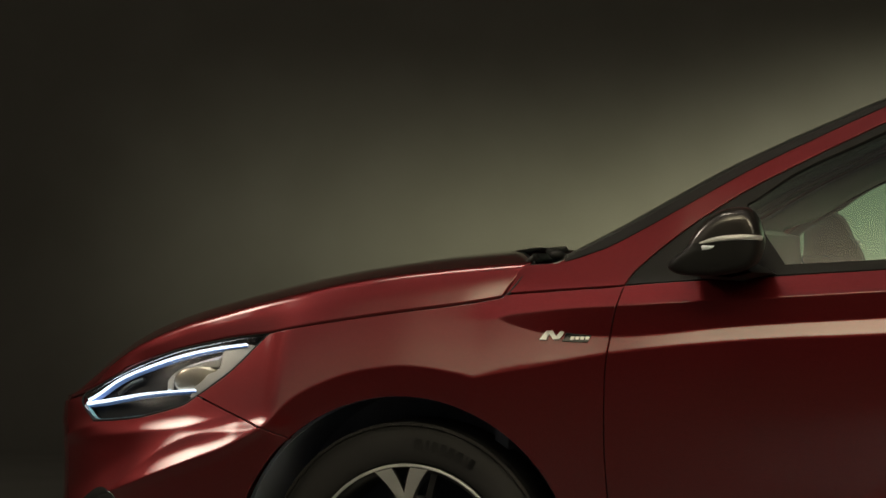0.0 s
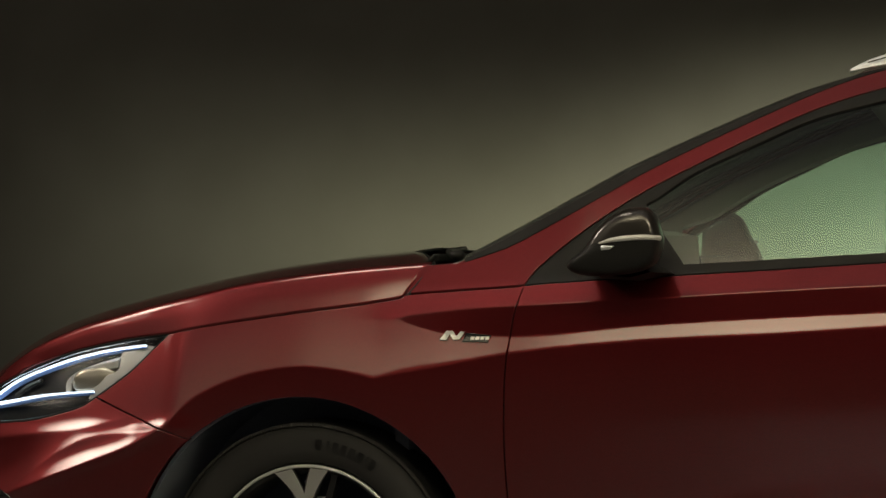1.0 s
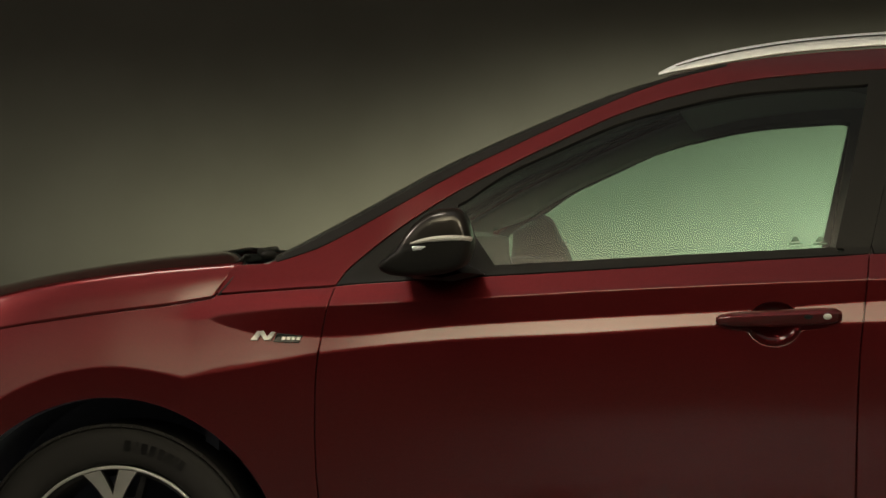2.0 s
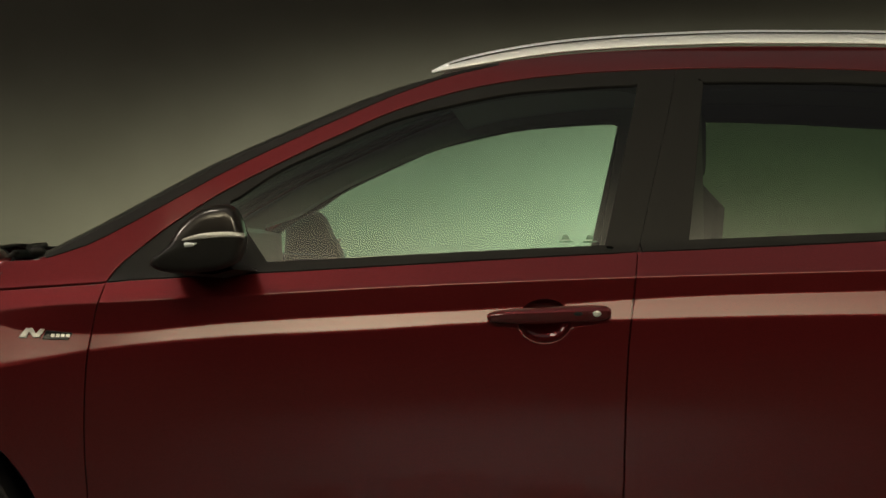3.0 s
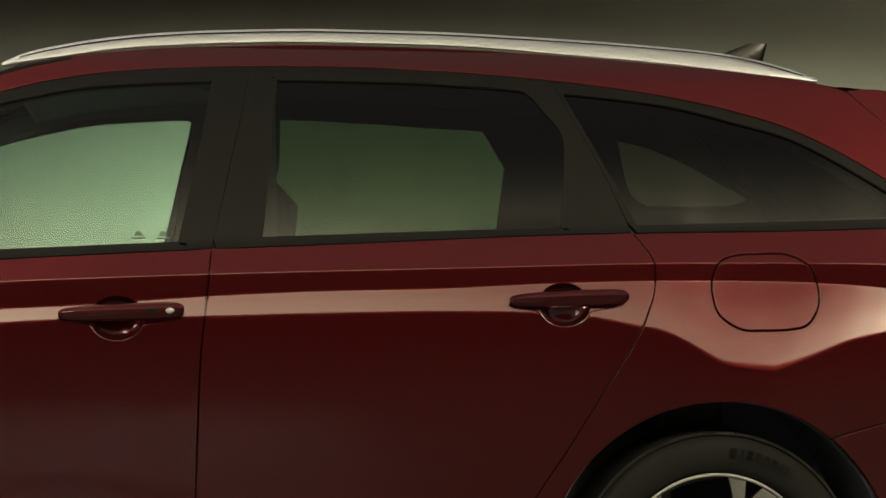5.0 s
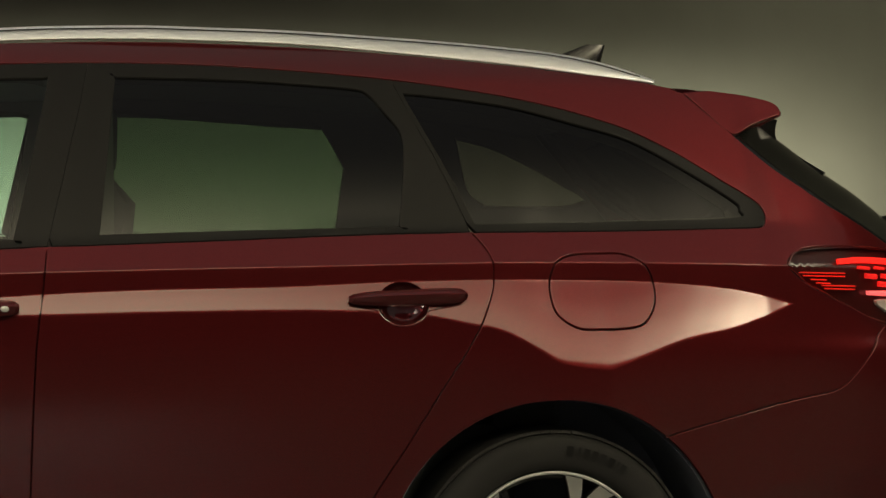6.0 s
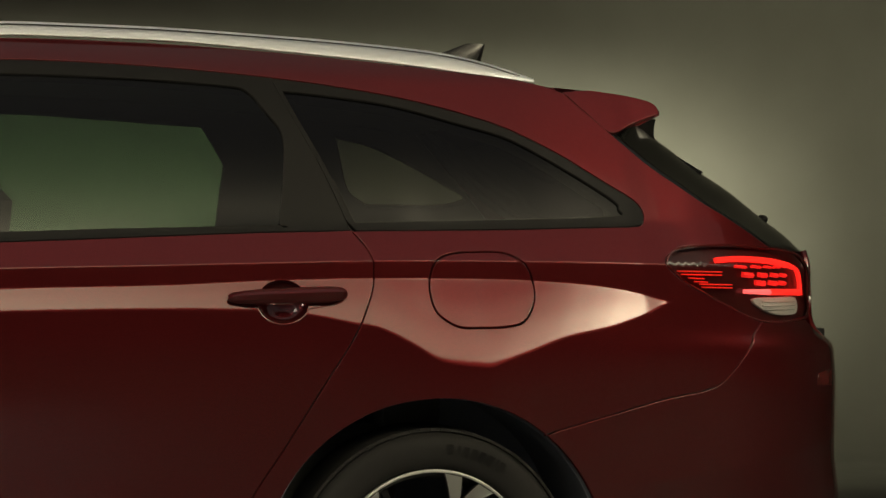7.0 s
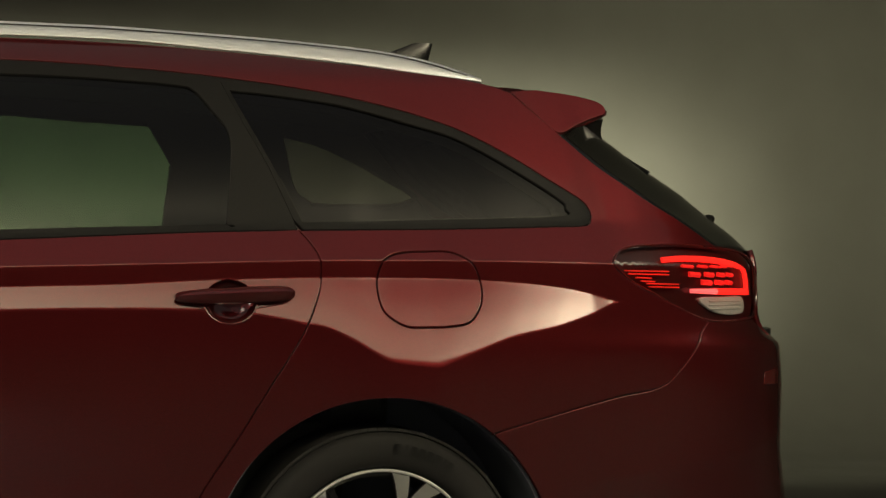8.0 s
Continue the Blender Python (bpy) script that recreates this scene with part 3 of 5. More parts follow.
FRAME_1 = cut(DLO_TOP, -0.85, 0.33) + B_UP[::-1] + [(x, float(Z_SILL(x))) for x in np.linspace(0.24, -0.83, 24)]
FRAME_2 = cut(DLO_TOP, 0.345, 0.98) + C_UP[::-1] + [(x, float(Z_SILL(x))) for x in np.linspace(1.12, 0.262, 20)] + B_UP[1:]
FRAME_3 = cut(DLO_TOP, 0.992, 3.0)[:-1] + [(x, float(Z_SILL(x))) for x in np.linspace(1.79, 1.15, 16)] + C_UP[1:]
OPEN_1 = line((-0.63, 1.10), (-0.475, 1.188), (-0.24, 1.287), (-0.08, 1.331), (0.073, 1.353), (0.20, 1.360), (0.247, 1.353), (0.256, 1.34), (0.236, 1.19), (0.204, 0.99), (0.19, 0.985), (-0.30, 0.965), (-0.66, 0.945), (-0.73, 0.95), (-0.745, 1.0), (-0.72, 1.07))
OPEN_2 = line((0.43, 1.35), (0.45, 1.362), (0.64, 1.361), (0.94, 1.347), (1.04, 1.343), (1.052, 1.338), (1.083, 1.295), (1.122, 1.235), (1.123, 1.22), (1.118, 1.137), (1.11, 1.02), (1.10, 1.01), (0.48, 1.0), (0.43, 1.01))
OPEN_3 = line((1.426, 1.323), (1.541, 1.299), (1.674, 1.252), (1.80, 1.195), (1.87, 1.16), (1.86, 1.148), (1.776, 1.133), (1.55, 1.131), (1.54, 1.134), (1.477, 1.178), (1.43, 1.31))
OPEN_3_NEAR = line((1.16, 1.06), (1.11, 1.171), (1.04, 1.31), (1.05, 1.33), (1.25, 1.312), (1.38, 1.282), (1.505, 1.247), (1.63, 1.19), (1.75, 1.12), (1.765, 1.10), (1.745, 1.083), (1.45, 1.07))
GLASS_3_FAR = line((1.20, 1.10), (1.17, 1.20), (1.18, 1.33), (1.26, 1.34), (1.40, 1.333), (1.55, 1.306), (1.68, 1.26), (1.81, 1.20), (1.88, 1.165), (1.875, 1.14), (1.78, 1.122), (1.45, 1.105))
FRAME_3_FAR = line((1.10, 1.352), (1.26, 1.35), (1.40, 1.345), (1.56, 1.318), (1.69, 1.272), (1.82, 1.212), (1.897, 1.17), (1.89, 1.128), (1.79, 1.062), (1.19, 1.05), (1.175, 1.06), (1.175, 1.22), (1.15, 1.29))


def handle(far, door, x, z, keyhole):
    """Pull handle: a bar that bridges a round hollow in the door."""
    def at(u, w, off):
        p = side(u, w)
        return np.array([p[0], p[1] + off, p[2]])
    rows = []
    for k in range(9):
        r = math.cos(k / 8 * math.pi / 2)
        rows.append([tuple(at(x + 0.118 + 0.055 * r * math.cos(a), z - 0.006 + 0.046 * r * math.sin(a), 0.001 + 0.034 * math.sin(k / 8 * math.pi / 2) ** 1.2)) for a in np.linspace(0, math.tau, 29)[:-1]])
    rows = [flip(r, far) for r in rows]
    part("handle_hollow", bm_grid(rows, wrap=True), PAINT, door)
    # raised lip round the lower side of the recess
    lip = [(x + 0.004, z - 0.010), (x + 0.035, z - 0.017), (x + 0.062, z - 0.021)]
    lip += [(x + 0.118 + 0.056 * math.cos(radians(a)), z - 0.006 + 0.047 * math.sin(radians(a))) for a in range(205, 341, 9)]
    lip += [(x + 0.180, z - 0.019), (x + 0.225, z - 0.011), (x + 0.254, z + 0.004)]
    part("recess_lip", bm_tube([tuple(p) for p in flip([at(u, w, 0.0006) for u, w in lip], far)], 0.0014, 8), PAINT, door)
    # bar: a ridge runs along it, the facet above leans back, the one below turns under
    rows = []
    for t in np.linspace(0, 1, 33):
        u = x + 0.001 + 0.252 * t
        grow = float(np.interp(t, (0, 0.02, 0.10, 0.25, 0.5, 0.85, 0.96, 1.0), (0.30, 0.56, 0.76, 0.92, 1.0, 0.98, 0.84, 0.40)))
        w = z + 0.001 + 0.011 * t
        h, d = 0.0175 * grow, 0.026 * min(1.0, grow + 0.1)
        c = at(u, w, 0.0)
        sect = ((0.0, 1.0), (0.45, 0.94), (0.80, 0.70), (0.97, 0.42), (1.0, 0.34), (0.99, 0.26), (0.90, -0.35), (0.70, -0.80), (0.40, -1.0), (0.0, -1.0), (-0.25, 0.0))
        rows.append([(c[0], c[1] - 0.004 - d * a, c[2] + h * b) for a, b in sect])
    bm = bm_grid([flip(r, far) for r in rows], wrap=True)
    bm.verts.ensure_lookup_table()
    bm.faces.new([bm.verts[q] for q in range(11)])
    bm.faces.new([bm.verts[len(bm.verts) - 11 + q] for q in range(11)])
    bar = part("door_handle", bm, PAINT, door, angle=22)
    if keyhole:
        c = at(x + 0.224, z + 0.0105, -0.029)
        bm = bmesh.new()
        bmesh.ops.create_uvsphere(bm, u_segments=16, v_segments=8, radius=0.0088, matrix=Matrix.Translation(flip([c], far)[0]) @ Matrix.Diagonal((1, 0.35, 0.72, 1)))
        part("lock_button", bm, BRIGHT, door, "small bright chrome lock button")
        c = at(x + 0.186, z + 0.010, -0.0288)
        bm = bmesh.new()
        bmesh.ops.create_uvsphere(bm, u_segments=14, v_segments=6, radius=0.007, matrix=Matrix.Translation(flip([c], far)[0]) @ Matrix.Diagonal((1.4, 0.3, 0.7, 1)))
        part("sensor_dimple", bm, BLACK_SATIN, door)
    return bar


def ellipse(x, z, rx, rz, n=36):
    return [(x + rx * math.cos(a), z + rz * math.sin(a)) for a in np.linspace(0, math.tau, n + 1)[:-1]]


def body_sides():
    for far in (False, True):
        tag = dict(far=far)
        panel("fender", [inset_line(FENDER, JOINT)], PAINT, car, **tag)
        panel("front_bumper", [inset_line(BUMPER_F, JOINT)], PAINT, car, du=0.008, dz=0.003, **tag)
        d1 = panel("front_door", [inset_line(DOOR_1, JOINT), ellipse(0.061, 0.856, 0.055, 0.046)], PAINT, car, **tag)
        d2 = panel("rear_door", [inset_line(DOOR_2, JOINT), ellipse(0.983, 0.890, 0.055, 0.046)], PAINT, car, **tag)
        handle(far, d1, -0.057, 0.862, not far)
        handle(far, d2, 0.865, 0.896, False)
        q = panel("body_side", [inset_line(QUARTER_FAR if far else QUARTER, JOINT), inset_line(FUEL, -0.0032)], PAINT, car, **tag)
        panel("fuel_flap", [inset_line(FUEL, 0.0032)], PAINT, q, **tag)
        panel("rear_bumper", [inset_line(BUMPER_R, JOINT)], PAINT, car, **tag)
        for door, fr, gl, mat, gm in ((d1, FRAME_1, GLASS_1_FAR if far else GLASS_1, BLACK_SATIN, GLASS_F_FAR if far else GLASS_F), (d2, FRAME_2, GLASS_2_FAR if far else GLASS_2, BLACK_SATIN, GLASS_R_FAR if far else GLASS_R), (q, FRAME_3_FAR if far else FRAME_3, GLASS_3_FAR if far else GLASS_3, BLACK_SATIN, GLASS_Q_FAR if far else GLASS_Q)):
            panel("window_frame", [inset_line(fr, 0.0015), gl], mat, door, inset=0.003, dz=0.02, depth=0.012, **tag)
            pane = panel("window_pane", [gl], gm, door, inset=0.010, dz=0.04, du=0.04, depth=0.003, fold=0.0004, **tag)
            pane.visible_shadow = False
        if not far:
            for u in (0.088, 0.138):
                panel("glass_mark", [[(u, 1.0165), (u + 0.03, 1.018), (u + 0.028, 1.021), (u + 0.002, 1.0195)]], MARK, d1, inset=0.012, depth=0.001, fold=0.0002)
                panel("glass_mark", [[(u + 0.006, 1.023), (u + 0.024, 1.024), (u + 0.018, 1.033), (u + 0.011, 1.0325)]], MARK, d1, inset=0.012, depth=0.001, fold=0.0002)
        # cabin lining with the openings of the windows
        lining = [(a, b - 0.004) for a, b in ROOF_LINE] + [(1.86, 1.18), (1.98, 1.06), (1.90, 0.86), (-0.84, 0.80), (-0.96, 0.94)]
        near_2 = [(a - 0.04 * max(0.0, min(1.0, (0.7 - a) / 0.2)), b) for a, b in OPEN_2]
        panel("cabin_lining", [lining, OPEN_1, OPEN_2 if far else near_2, OPEN_3 if far else OPEN_3_NEAR], LINING, car, inset=0.055, dz=0.03, du=0.04, depth=0.03, **tag)
        # black strip along the windscreen pillar: its dark reflection put in as colour
        edge = [p for p in ROOF_LINE if -0.99 < p[0] < -0.04]
        wide = [0.004 + min(0.014, 0.16 * (a + 0.985)) * smooth(-0.05, -0.85, a) for a, b in edge]
        low = [(a + 0.4 * w, b - w) for (a, b), w in zip(edge, wide)]
        panel("pillar_moulding", [edge + low[::-1]], BLACK_SATIN, q, inset=-0.002, depth=0.004, label="black strip along the windscreen pillar, standing for its dark reflection", **tag)
        # door shuts and structure behind the joints
        back = cut(DLO_BOTTOM, -0.9, 1.2)
        inner = [(a, b - 0.005) for a, b in back] + [(-0.84, 0.26), (0.88, 0.26)]
        panel("door_shell", [inner], PAINT, car, inset=0.045, dz=0.05, du=0.06, depth=0.01, **tag)
        rock = [(-0.95, 0.17), (0.95, 0.17), (0.93, 0.282), (-0.93, 0.282)]
        panel("side_skirt", [rock], BLACK_SATIN, car, inset=0.006, **tag)


body_sides()


# ---------------------------------------------------------------- bonnet, windscreen, roof, tailgate
def across(guides, n, m):
    """Rows of points lofted through guide curves (lists of points), n along and m across."""
    res = []
    cols = []
    for gd in guides:
        q = np.array(rounded(gd, closed=False, per=12))
        s = np.concatenate([[0], np.cumsum(np.linalg.norm(np.diff(q, axis=0), axis=1))])
        t = np.linspace(0, s[-1], n)
        cols.append(np.stack([np.interp(t, s, q[:, k]) for k in range(3)], -1))
    for i in range(n):
        r = rounded([tuple(c[i]) for c in cols], closed=False, per=m)
        res.append(r)
    return res


def whole(rows):
    """Rows from the near edge to the middle plane, carried on to the far edge."""
    return [list(map(tuple, r)) + [tuple(p) for p in flip(r, True)[::-1][1:]] for r in rows]


def on_side(points, inset=0.0):
    return [tuple(p) for p in side(np.array([q[0] for q in points]), np.array([q[1] for q in points]), inset)]


def shell(name, rows, mat, parent, thick=0.012, label="", angle=40):
    bm = bm_grid(rows)
    ob = part(name, bm, mat, parent, label, angle)
    mod = ob.modifiers.new("sheet", "SOLIDIFY")
    mod.thickness, mod.offset = thick, -1
    if ob.data.polygons[len(ob.data.polygons) // 2].normal.z < 0:
        mod.offset = 1
    return ob


def upper_body():
    edge = [(-1.112, 0.908), (-1.124, 0.900), (-1.219, 0.884), (-1.344, 0.868), (-1.539, 0.840), (-1.654, 0.8205), (-1.779, 0.808), (-1.959, 0.776), (-2.084, 0.738), (-2.114, 0.719), (-2.2, 0.683), (-2.29, 0.66), (-2.40, 0.65)]
    a = on_side(edge)
    seam = np.array(a)[::-1]
    k = []
    for x, z, lean in ((-1.058, 0.977, 0.40), (-1.255, 0.960, 0.40), (-1.459, 0.932, 0.40), (-1.653, 0.890, 0.37), (-1.79, 0.857, 0.35), (-1.90, 0.828, 0.36), (-2.02, 0.782, 0.42)):
        k.append((x, float(np.interp(x, seam[:, 0], seam[:, 1]) + lean * (z - np.interp(x, seam[:, 0], seam[:, 2]))), z))
    k += [(-2.13, 0.285, 0.730), (-2.24, 0.42, 0.687), (-2.30, 0.53, 0.652)]
    c = [(-1.20, 0.5, 1.0), (-1.4, 0.5, 0.98), (-1.62, 0.5, 0.945), (-1.86, 0.5, 0.888), (-2.05, 0.52, 0.83), (-2.18, 0.56, 0.77), (-2.29, 0.64, 0.70), (-2.33, 0.70, 0.655)]
    d = [(-1.24, MID, 1.01), (-1.45, MID, 0.987), (-1.66, MID, 0.955), (-1.9, MID, 0.90), (-2.08, MID, 0.84), (-2.21, MID, 0.78), (-2.31, MID, 0.71), (-2.345, MID, 0.655)]
    n = 90
    rows = []
    for r in across([a, k, c, d], n, 1):
        pa, pk, pc, pd = (Vector(q) for q in r)
        mid = pa.lerp(pk, 0.5) + Vector((0, -0.002, 0.0))
        reach = min(0.014, (pk - mid).length * 0.5)
        t0, t1 = pk + (mid - pk).normalized() * reach, pk + (pc - pk).normalized() * reach
        row = [tuple(q) for q in rounded([pa, mid, t0], closed=False, per=6)]
        row += [tuple(t0.lerp(pk, w).lerp(pk.lerp(t1, w), w)) for w in (0.2, 0.4, 0.6, 0.8)]
        row += [tuple(q) for q in rounded([t1, t1.lerp(pc, 0.5) + Vector((0, 0, 0.006)), pc, pd], closed=False, per=6)]
        rows.append(row)
    bonnet = shell("bonnet", whole(rows), PAINT, car, 0.01)
    seal = [(x + 0.006, y, z - 0.003) for x, y, z in rows[0]]
    for far in (False, True):
        part("bonnet_seal", bm_tube([tuple(p) for p in flip(seal, far)], 0.0035, 6), BLACK_SATIN, bonnet)
    # windscreen between the pillars
    pill = [p for p in ROOF_LINE if -1.0 < p[0] < -0.1]
    e = on_side(pill, 0.012)
    rows = []
    for q in e:
        r = []
        for t in np.linspace(0, 1, 12):
            y = q[1] + (MID - q[1]) * t
            bul = 1 - (1 - t) ** 2
            r.append((q[0] - 0.13 * bul, y, q[2] + 0.012 * bul - 0.004))
        rows.append(r)
    ws = shell("windscreen", whole(rows), GLASS_F, car, 0.005)
    ws.visible_shadow = False
    # dark print round the windscreen's edge
    rows = [[(x, y, z - 0.004), (x - 0.13 * 0.36, y + (MID - y) * 0.2, z + 0.012 * 0.36 - 0.008)] for x, y, z in e]
    for far in (False, True):
        shell("windscreen_border", [[tuple(p) for p in flip(r, far)] for r in rows], BLACK_GLOSS, car, 0.003)
    # roof
    top = on_side([p for p in ROOF_LINE if -0.18 < p[0] < 1.68])
    rows = []
    for x, y, z in top:
        crown = float(ROOF_MID(x))
        rows.append([(x, y + (MID - y) * t, z + (crown - z) * (1 - (1 - t) ** 2.6)) for t in np.linspace(0, 1, 14)])
    shell("roof", whole(rows), PAINT, car, 0.01)
    rows = [[(x, y + 0.02 + (MID - y - 0.02) * t, z - 0.035) for t in np.linspace(0, 1, 6)] for x, y, z in top]
    shell("headliner", whole(rows), HEADLINER, car, 0.01)
    # cowl panel under the windscreen
    rows = [[(-1.24 + 0.16 * abs(1 - t), 0.10 + (MID - 0.10) * t, 0.975 + 0.01 * t), (-1.06 - 0.09 * t, 0.10 + (MID - 0.10) * t, 0.995)] for t in np.linspace(0, 1, 10)]
    shell("scuttle", [list(r) for r in zip(*whole([list(q) for q in zip(*rows)]))], BLACK_SATIN, car, 0.01)
    # rear window wrapped to the pillar
    a = on_side(GATE[::-1], 0.006)
    b = [(1.93, 0.45, 1.30), (1.965, 0.45, 1.275), (2.07, 0.45, 1.205), (2.16, 0.45, 1.15), (2.235, 0.45, 1.095), (2.30, 0.45, 1.05), (2.345, 0.45, 1.01)]
    c = [(1.96, MID, 1.31), (2.01, MID, 1.27), (2.12, MID, 1.20), (2.21, MID, 1.14), (2.28, MID, 1.09), (2.34, MID, 1.045), (2.37, MID, 1.01)]
    shell("rear_window", whole(across([a, b, c], 24, 8)), BLACK_GLOSS, car, 0.006)
    # tailgate below the window
    rows = []
    for z in np.linspace(0.80, 1.016, 14):
        rows.append([tuple(p) for p in side(np.linspace(2.405, U_TAIL, 16), np.full(16, z), 0.0)])
    shell("tailgate", whole(rows), PAINT, car, 0.012)


ROOF_MID = poly([(-0.25, 1.40), (0.0, 1.432), (0.3, 1.452), (0.6, 1.458), (1.0, 1.450), (1.35, 1.432), (1.65, 1.405), (1.9, 1.38)])
upper_body()


def spoiler():
    prof = [(1.68, 1.352), (1.74, 1.312), (1.79, 1.278), (1.83, 1.289), (1.866, 1.306), (1.882, 1.314), (1.885, 1.324), (1.878, 1.334), (1.83, 1.350), (1.75, 1.362), (1.68, 1.366)]
    rows = []
    for t, grow in ((0, 0.93), (0.008, 0.98), (0.03, 1.0), (0.15, 1.0), (0.35, 1.0), (0.6, 1.0), (1.0, 1.0)):
        r = []
        lift = 1 - (1 - t) ** 2.4
        for x, z in prof:
            y0 = 0.185 + 0.02 * max(0.0, (x - 1.67)) / 0.23 + 0.42 * (z - 1.33)
            xx = 1.80 + (x - 1.80) * grow + 0.05 * lift * (x > 1.82)
            zz = 1.33 + (z - 1.33) * grow + 0.036 * lift
            r.append((xx, y0 + (MID - y0) * t, zz))
        rows.append(r)
    rows = rows + [[tuple(p) for p in flip(r, True)] for r in rows[::-1][1:]]
    bm = bm_grid(rows, wrap=True)
    bm.faces.new([v for v in list(bm.verts)[:len(prof)]])
    bm.faces.new([v for v in list(bm.verts)[-len(prof):]])
    sp = part("roof_spoiler", bm, PAINT, car, angle=30)
    cheek = line((1.676, 1.361), (1.735, 1.312), (1.790, 1.271), (1.845, 1.290), (1.899, 1.308), (1.928, 1.316), (1.934, 1.325), (1.930, 1.336), (1.905, 1.347), (1.83, 1.359), (1.75, 1.366))
    for far in (False, True):
        panel("spoiler_cheek", [inset_line(cheek, 0.001)], PAINT, sp, far=far)


def gate_fittings():
    prof = rounded([(1.775, 1.279), (1.775, 1.279), (1.854, 1.304), (1.876, 1.308), (1.876, 1.308), (1.8715, 1.287), (1.873, 1.266), (1.884, 1.250), (1.901, 1.239), (1.996, 1.188), (1.996, 1.188), (1.93, 1.190), (1.86, 1.225)], per=4)
    rows = []
    prof = [(0.074 + (x - 0.074) * 1.037, 1.0 + (z - 1.0) * 1.037) for x, z in prof]
    for y, draw in ((0.385, 0.97), (0.395, 1.0), (0.45, 1.0), (0.6, 1.0), (MID, 1.0)):
        rows.append([(1.93 + (x - 1.93) * draw + 0.03 * float(smooth(0.42, 0.85, y)), y, 1.26 + (z - 1.26) * draw + 0.008 * float(smooth(0.42, 0.85, y))) for x, z in prof])
    rows += [[tuple(p) for p in flip(r, True)] for r in rows[::-1][1:]]
    bm = bm_grid(rows, wrap=True)
    bm.verts.ensure_lookup_table()
    n = len(prof)
    bm.faces.new([bm.verts[q] for q in range(n)])
    bm.faces.new([bm.verts[len(bm.verts) - n + q] for q in range(n)])
    part("window_fairing", bm, BLACK_GLOSS, car, "black fairing between spoiler and rear window", angle=40)
    bm = bmesh.new()
    bmesh.ops.create_uvsphere(bm, u_segments=16, v_segments=8, radius=0.014, matrix=Matrix.Translation((2.243, 0.45, 1.089)) @ Matrix.Diagonal((0.9, 1.6, 0.8, 1)))
    part("washer_jet", bm, BLACK_SATIN, car)
    part("tailgate_grip", bm_box(2.38, 0.46, 0.806, 2.418, 0.54, 0.828, 0.006), BLACK_SATIN, car)


spoiler()
gate_fittings()


def roof_rails():
    up = poly([(-0.19, 1.378), (-0.147, 1.399), (-0.05, 1.424), (0.072, 1.444), (0.194, 1.456), (0.316, 1.463), (0.501, 1.469), (0.686, 1.469), (0.934, 1.463), (1.267, 1.447), (1.405, 1.434), (1.511, 1.413), (1.605, 1.384)])
    lo = poly([(-0.19, 1.375), (-0.11, 1.389), (0.072, 1.418), (0.194, 1.428), (0.316, 1.435), (0.499, 1.440), (0.807, 1.438), (1.015, 1.426), (1.27, 1.409), (1.4, 1.397), (1.532, 1.385), (1.605, 1.378)])
    for far in (False, True):
        rows = []
        for x in np.linspace(-0.187, 1.603, 90):
            a, b = float(lo(x)) + 0.006, float(up(x)) + 0.009
            h, m = max((b - a) / 2, 0.0015), (a + b) / 2
            ring = []
            for t in np.linspace(0, math.tau, 17)[:-1]:
                c, s = math.cos(t), math.sin(t)
                zz = m + h * math.copysign(abs(s) ** 0.4, s)
                ring.append((x, 0.275 - 0.010 * math.copysign(abs(c) ** 0.4, c) + 0.45 * (zz - m), zz))
            rows.append(flip(ring, far))
        bm = bm_grid(rows, wrap=True)
        rail = part("roof_rail", bm, SATIN_METAL, car, "satin silver roof rail")
        path = [tuple(flip([(x, 0.2665, float(up(x)) + 0.009 - 0.0075 * min(1, (float(up(x)) - float(lo(x))) / 0.02))], far)[0]) for x in np.linspace(-0.15, 1.57, 70)]
        part("rail_groove", bm_tube(path, 0.0013, 6), BLACK_SATIN, rail)


roof_rails()


